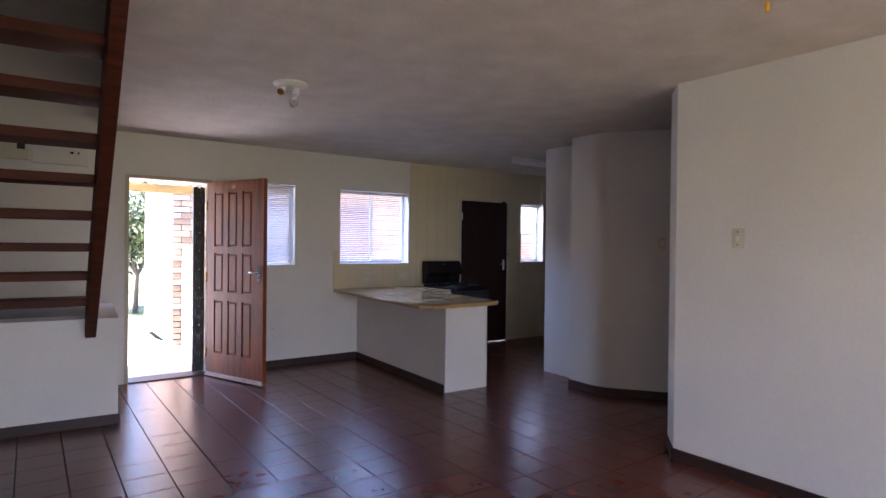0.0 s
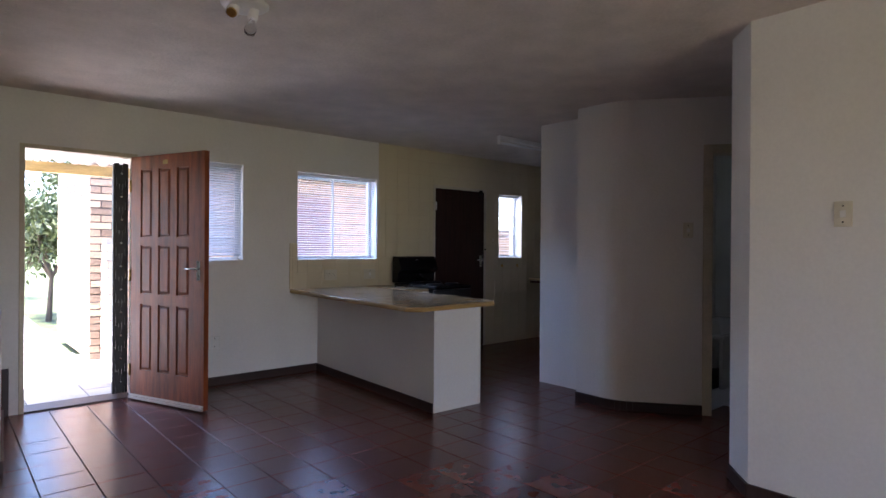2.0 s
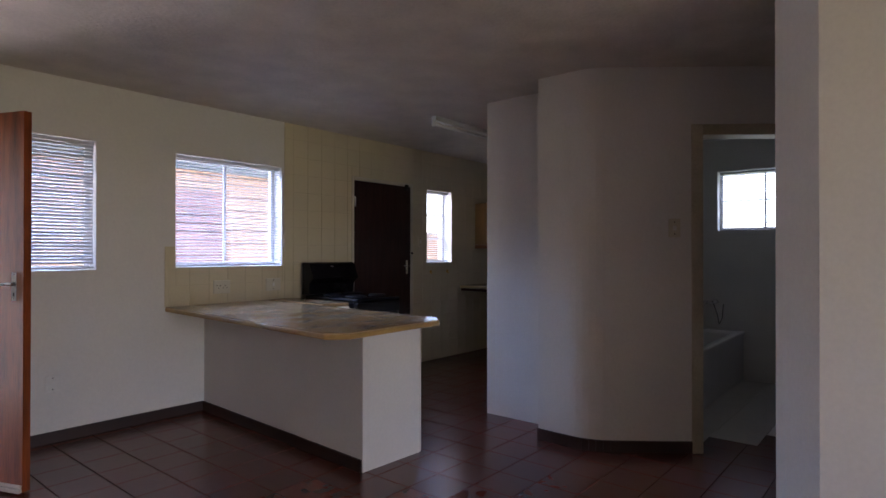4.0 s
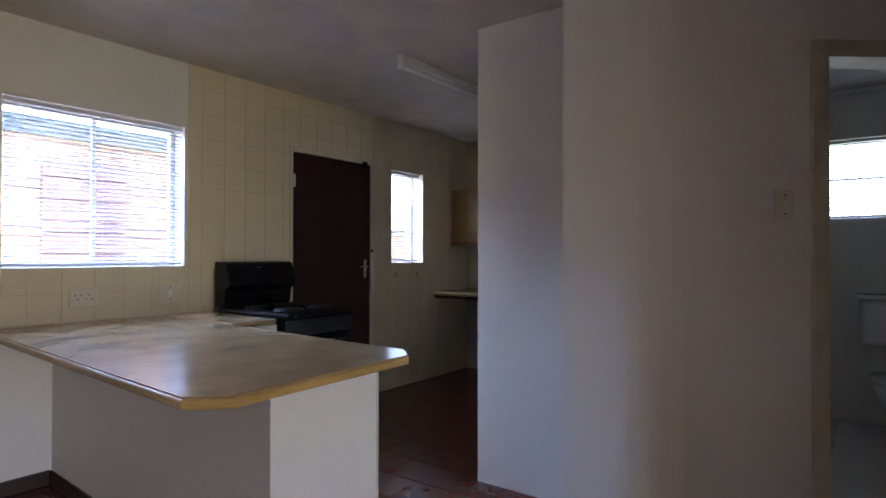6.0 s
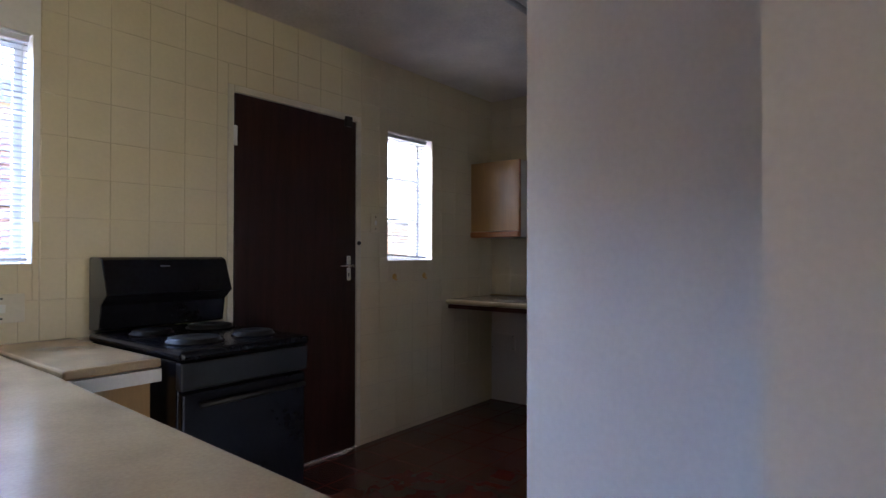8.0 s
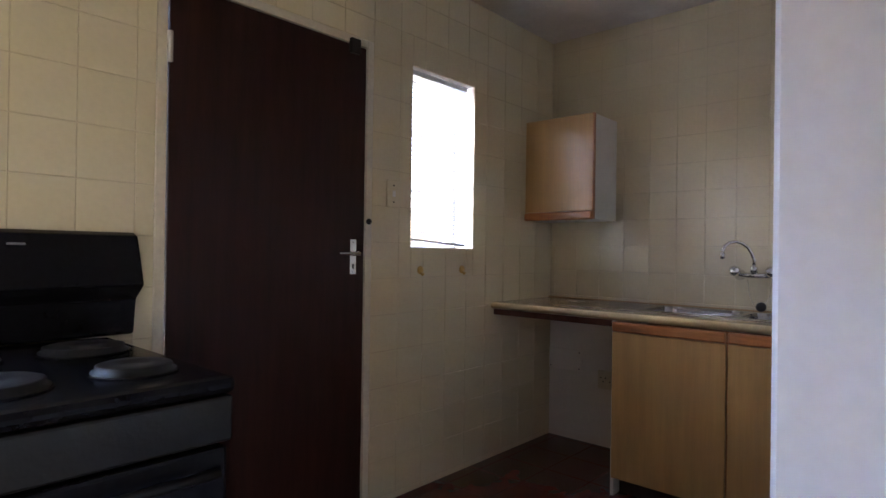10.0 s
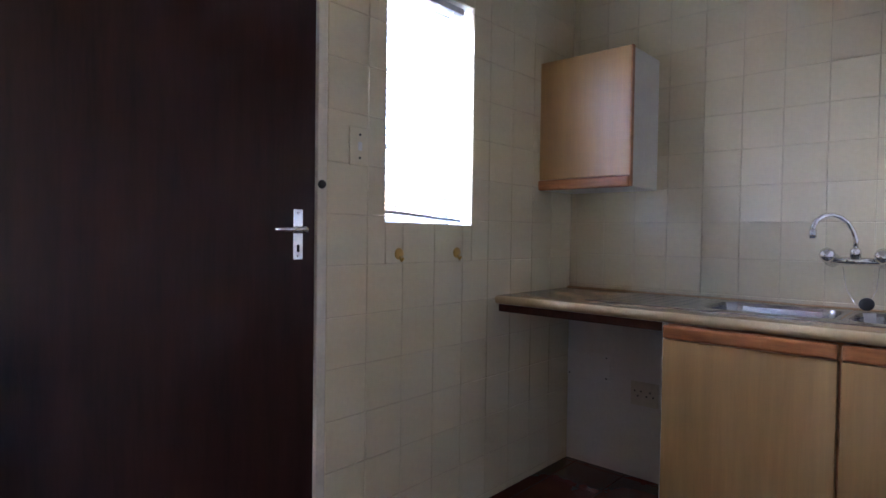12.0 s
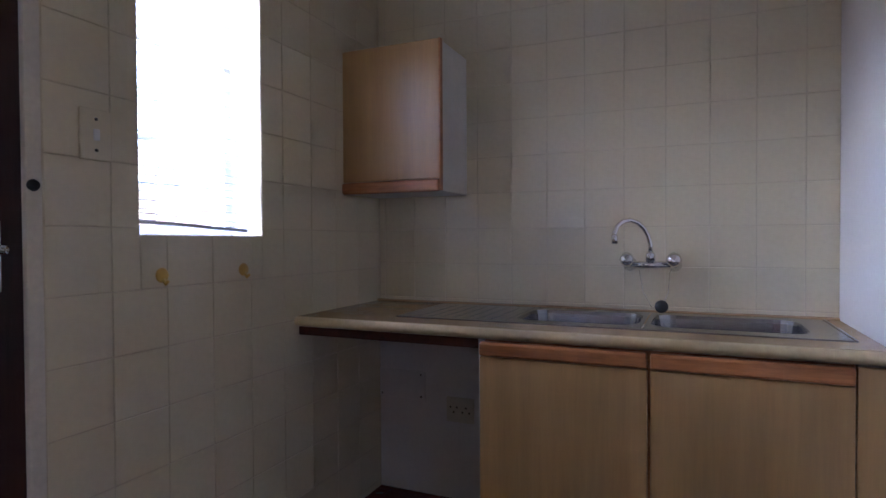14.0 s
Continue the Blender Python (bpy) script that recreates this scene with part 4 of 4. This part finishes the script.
brick_wall("wall_garden", (1.31, 7.72), (0, -1), 1.2, 1.42, 0.22, "low buff-red face-brick wall beside the porch", (0, 3))
brick_wall("wall_neighbour", (1.34, 8.5), (1, 0), 4.1, 2.45, 0.2, "buff-red face-brick wall of the building opposite", (0, 1.4))
brick_wall("wall_neighbour_side", (1.335, 10.9), (0, -1), 2.4, 2.45, 0.2, "sunlit buff-red face-brick side wall", (0.0, 2.4))
brick_wall("wall_boundary", (5.44, 9.3), (1, 0), 8.0, 1.75, 0.2, "buff-red face-brick boundary wall")
opposite = thing("neighbour_building_roof", (5.5, 11.5, 2.4), "grey-green tiled roof of the building opposite", "roof")
bm = bmesh.new()
add_prism(bm, [(1.1, 8.40), (5.6, 8.40), (5.6, 8.49), (1.1, 8.49)], 2.30, 2.43)
finish("gutter", bm, ROOF_TILE, opposite)
for i in range(10):
    y = 8.42 + 0.27 * i
    boxes("tile_course", [(1.05, 5.65, y, y + 0.32, 2.42 + 0.05 * i, 2.46 + 0.05 * i)], ROOF_TILE, opposite)
red = thing("outer_door", (4.1, 8.45, 0.0), "faded red slatted door in the brick wall opposite", "door")
for i in range(21):
    boxes("slat", [(3.75, 4.5, 8.44, 8.492, -0.05 + i * 0.1, 0.04 + i * 0.1)], RED_PAINT, red, bevel=0.004)


def tree(x, y, h, seed, label, bole=0.33):
    rnd = random.Random(seed)
    root = thing("tree", (x, y, -0.17), label, "tree", "garden trees")
    bm = bmesh.new()
    tips = []

    def limb(p, d, length, r, depth):
        q = p + d * length
        rot = d.to_track_quat("Z", "Y")
        a = [bm.verts.new(p + rot @ Vector((r * math.cos(t), r * math.sin(t), 0))) for t in [2 * math.pi * i / 6 for i in range(6)]]
        b = [bm.verts.new(q + rot @ Vector((r * 0.65 * math.cos(t), r * 0.65 * math.sin(t), 0))) for t in [2 * math.pi * i / 6 for i in range(6)]]
        for i in range(6):
            bm.faces.new((a[i], a[(i + 1) % 6], b[(i + 1) % 6], b[i]))
        if depth == 0:
            tips.append(q)
            return
        for _ in range(4 if depth > 1 else 3):
            nd = (d + Vector((rnd.uniform(-1, 1), rnd.uniform(-1, 1), rnd.uniform(-0.3, 0.7))) * 0.8).normalized()
            limb(q, nd, length * rnd.uniform(0.5, 0.8), r * 0.6, depth - 1)

    limb(Vector((x, y, -0.17)), Vector((0.05, 0, 1)).normalized(), h * bole, 0.14 if bole > 0.3 else 0.06, 3)
    finish("trunk", bm, BARK, root)
    bm = bmesh.new()
    for tip in tips:
        for _ in range(60):
            c = tip + Vector((rnd.gauss(0, 0.32), rnd.gauss(0, 0.32), rnd.gauss(0, 0.28)))
            mm = Matrix.Translation(c) @ pose(0, 0, 0, rnd.uniform(0, 360), rnd.uniform(0, 360), rnd.uniform(0, 360))
            s = rnd.uniform(0.04, 0.09)
            bm.faces.new([bm.verts.new(mm @ Vector(v)) for v in ((-s, 0, 0), (0, -s * 0.45, 0.01), (s, 0, 0), (0, s * 0.45, 0.01))])
    tagged(finish("leaves", bm, LEAF, root), kind="stuff")
    return root


tree(1.6, 14.0, 4.2, 3, "bushy green garden shrub beyond the porch", 0.2)
tree(1.3, 15.6, 4.6, 11, "bushy green garden shrub beyond the porch", 0.2)
tree(-0.6, 20.5, 5.0, 5, "bushy green garden tree beyond the porch")
tree(3.0, 21.5, 5.4, 7, "bushy green garden tree beyond the porch")


# ---- pieces of floors and walls ----
def piece_mesh(name, w, h, t, mat, bevel=0.0015):
    """A flat piece lying in the x-y plane, its face up."""
    bm = bmesh.new()
    add_box(bm, 0, w, 0, h, -t, 0)
    bmesh.ops.bevel(bm, geom=[e for e in bm.edges if all(v.co.z > -0.0001 for v in e.verts)], offset=bevel, segments=1, affect="EDGES")
    bmesh.ops.recalc_face_normals(bm, faces=bm.faces)
    me = bpy.data.meshes.new(name)
    bm.to_mesh(me)
    bm.free()
    me.materials.append(mat)
    return me


def tile_field(parent, name, place, u0, u1, v0, v1, pitch, joint, thick, mat, origin=(0, 0), holes=(), near=None, limit=300, wobble=0.2):
    """Square tiles on a plane; place maps (u, v, out) to the world. Cuts tiles at the edges and round holes."""
    data, rest, count = {}, bmesh.new(), 0

    def lay(a, b, c, d):
        nonlocal count
        w, h = round(b - a - joint, 4), round(d - c - joint, 4)
        if w < 0.012 or h < 0.012:
            return
        if (w, h) not in data:
            data[(w, h)] = piece_mesh(name, w, h, thick, mat, 0.0007 if mat is FLOOR_TILE else 0.0015)
        m = place @ pose(a + joint / 2, c + joint / 2, thick, random.uniform(-wobble, wobble), random.uniform(-wobble, wobble), 0)
        if (near is None or (near[0] <= a <= near[1] and near[2] <= c <= near[3])) and count < limit:
            ob = new(name, data[(w, h)])
            ob.parent = parent
            ob.matrix_basis = m
            count += 1
        else:
            n0 = len(rest.verts)
            rest.from_mesh(data[(w, h)])
            rest.verts.ensure_lookup_table()
            bmesh.ops.transform(rest, matrix=m, verts=rest.verts[n0:])

    i0, i1 = math.floor((u0 - origin[0]) / pitch), math.ceil((u1 - origin[0]) / pitch)
    j0, j1 = math.floor((v0 - origin[1]) / pitch), math.ceil((v1 - origin[1]) / pitch)
    for i in range(i0, i1):
        for j in range(j0, j1):
            a, b = max(u0, origin[0] + i * pitch), min(u1, origin[0] + (i + 1) * pitch)
            c, d = max(v0, origin[1] + j * pitch), min(v1, origin[1] + (j + 1) * pitch)
            if b - a < 0.015 or d - c < 0.015:
                continue
            cells = [(a, b, c, d)]
            for p, q, r, s in holes:
                nxt = []
                for a, b, c, d in cells:
                    if b <= p or a >= q or d <= r or c >= s:
                        nxt.append((a, b, c, d))
                        continue
                    if a < p:
                        nxt.append((a, p, c, d))
                    if b > q:
                        nxt.append((q, b, c, d))
                    a2, b2 = max(a, p), min(b, q)
                    if c < r:
                        nxt.append((a2, b2, c, r))
                    if d > s:
                        nxt.append((a2, b2, s, d))
                cells = nxt
            for cell in cells:
                lay(*cell)
    if len(rest.verts):
        ob = finish(name + "s", rest, mat)
        ob.parent = parent
        tagged(ob, kind="stuff")
    else:
        rest.free()


# cream tiles: long wall, behind the peninsula and behind the sink
LONG = Matrix(((1, 0, 0, 0), (0, 0, -1, WALL_Y - 0.0065), (0, 1, 0, 0), (0, 0, 0, 1)))
grout = structure(boxes("wall_tiling", [(3.785, 4.60, WALL_Y - 0.0065, WALL_Y - 0.0005, 0, CEIL), (5.53, 5.78, WALL_Y - 0.0065, WALL_Y - 0.0005, 0, CEIL), (6.25, SINK_X - 0.001, WALL_Y - 0.0065, WALL_Y - 0.0005, 0, CEIL),
                                        (4.60, 5.53, WALL_Y - 0.0065, WALL_Y - 0.0005, 2.08, CEIL), (5.78, 6.25, WALL_Y - 0.0065, WALL_Y - 0.0005, 2.04, CEIL), (5.78, 6.25, WALL_Y - 0.0065, WALL_Y - 0.0005, 0, 1.17),
                                        (2.69, 3.785, WALL_Y - 0.0065, WALL_Y - 0.0005, 0.86, 1.17), (2.69, 2.775, WALL_Y - 0.0065, WALL_Y - 0.0005, 1.17, 1.335), (3.76, 3.785, WALL_Y - 0.0065, WALL_Y - 0.0005, 1.17, 1.335)], TILE_GROUT),
                  "cream glazed square wall tiles on the kitchen wall", "wall tiles")
HOLES = [OPENINGS["kitchen_door"], OPENINGS["small"], OPENINGS["wide"]]
tile_field(grout, "tile", LONG, 3.785, SINK_X - 0.008, 0.0, CEIL - 0.001, 0.1655, 0.0022, 0.0028, WALL_TILE, (4.54, 1.025), HOLES, (3.7, 7.1, 0.3, 2.2), 290, 0.07)
tile_field(grout, "tile", LONG, 2.69, 3.783, 0.866, 1.335, 0.1655, 0.0022, 0.0028, WALL_TILE, (4.54, 1.025), HOLES, None, 60, 0.07)
SINK = Matrix(((0, 0, -1, SINK_X - 0.0055), (-1, 0, 0, 0), (0, 1, 0, 0), (0, 0, 0, 1)))
grout2 = structure(boxes("wall_tiling_sink", [(SINK_X - 0.0055, SINK_X - 0.0005, 4.301, WALL_Y - 0.001, 0.80, CEIL)], TILE_GROUT), "cream glazed square wall tiles behind the sink", "wall tiles")
tile_field(grout2, "tile", SINK, -6.098, -4.301, 0.80, CEIL - 0.001, 0.1515, 0.0022, 0.0028, WALL_TILE, (-5.31, 1.047), (), None, 290, 0.07)

# floor tiles
FLOOR_M = Matrix.Identity(4)
FLOOR_M.translation.z = -0.008
tile_field(floor, "tile", FLOOR_M, -1.05, SINK_X, -3.0, 6.11, 0.2545, 0.006, 0.008, FLOOR_TILE, (1.414, 2.475), (), (0.0, 4.2, 1.9, 6.2), 295, 0.12)
tile_field(pavement, "paving_slab", Matrix.Translation((0, 0, -0.056)), -1.2, 1.25, 6.34, 9.0, 0.45, 0.012, 0.03, PAVING, (0.1, 6.34))

# pale tiles of the bathroom floor, inside its slanted door wall
pale = piece_mesh("tile", 0.297, 0.297, 0.004, BATH_TILE)
for i in range(9):
    for k in range(7):
        c = Vector((4.62 + 0.3 * i, 1.22 + 0.3 * k))
        if (c + Vector((0.15, 0.15)) - JAMB).dot(NORM) > 0.18 and c.x + 0.3 < SINK_X + 0.02 and c.y + 0.3 < 3.3:
            ob = new("tile", pale)
            ob.parent = floor
            ob.matrix_basis = pose(c.x, c.y, 0.006)
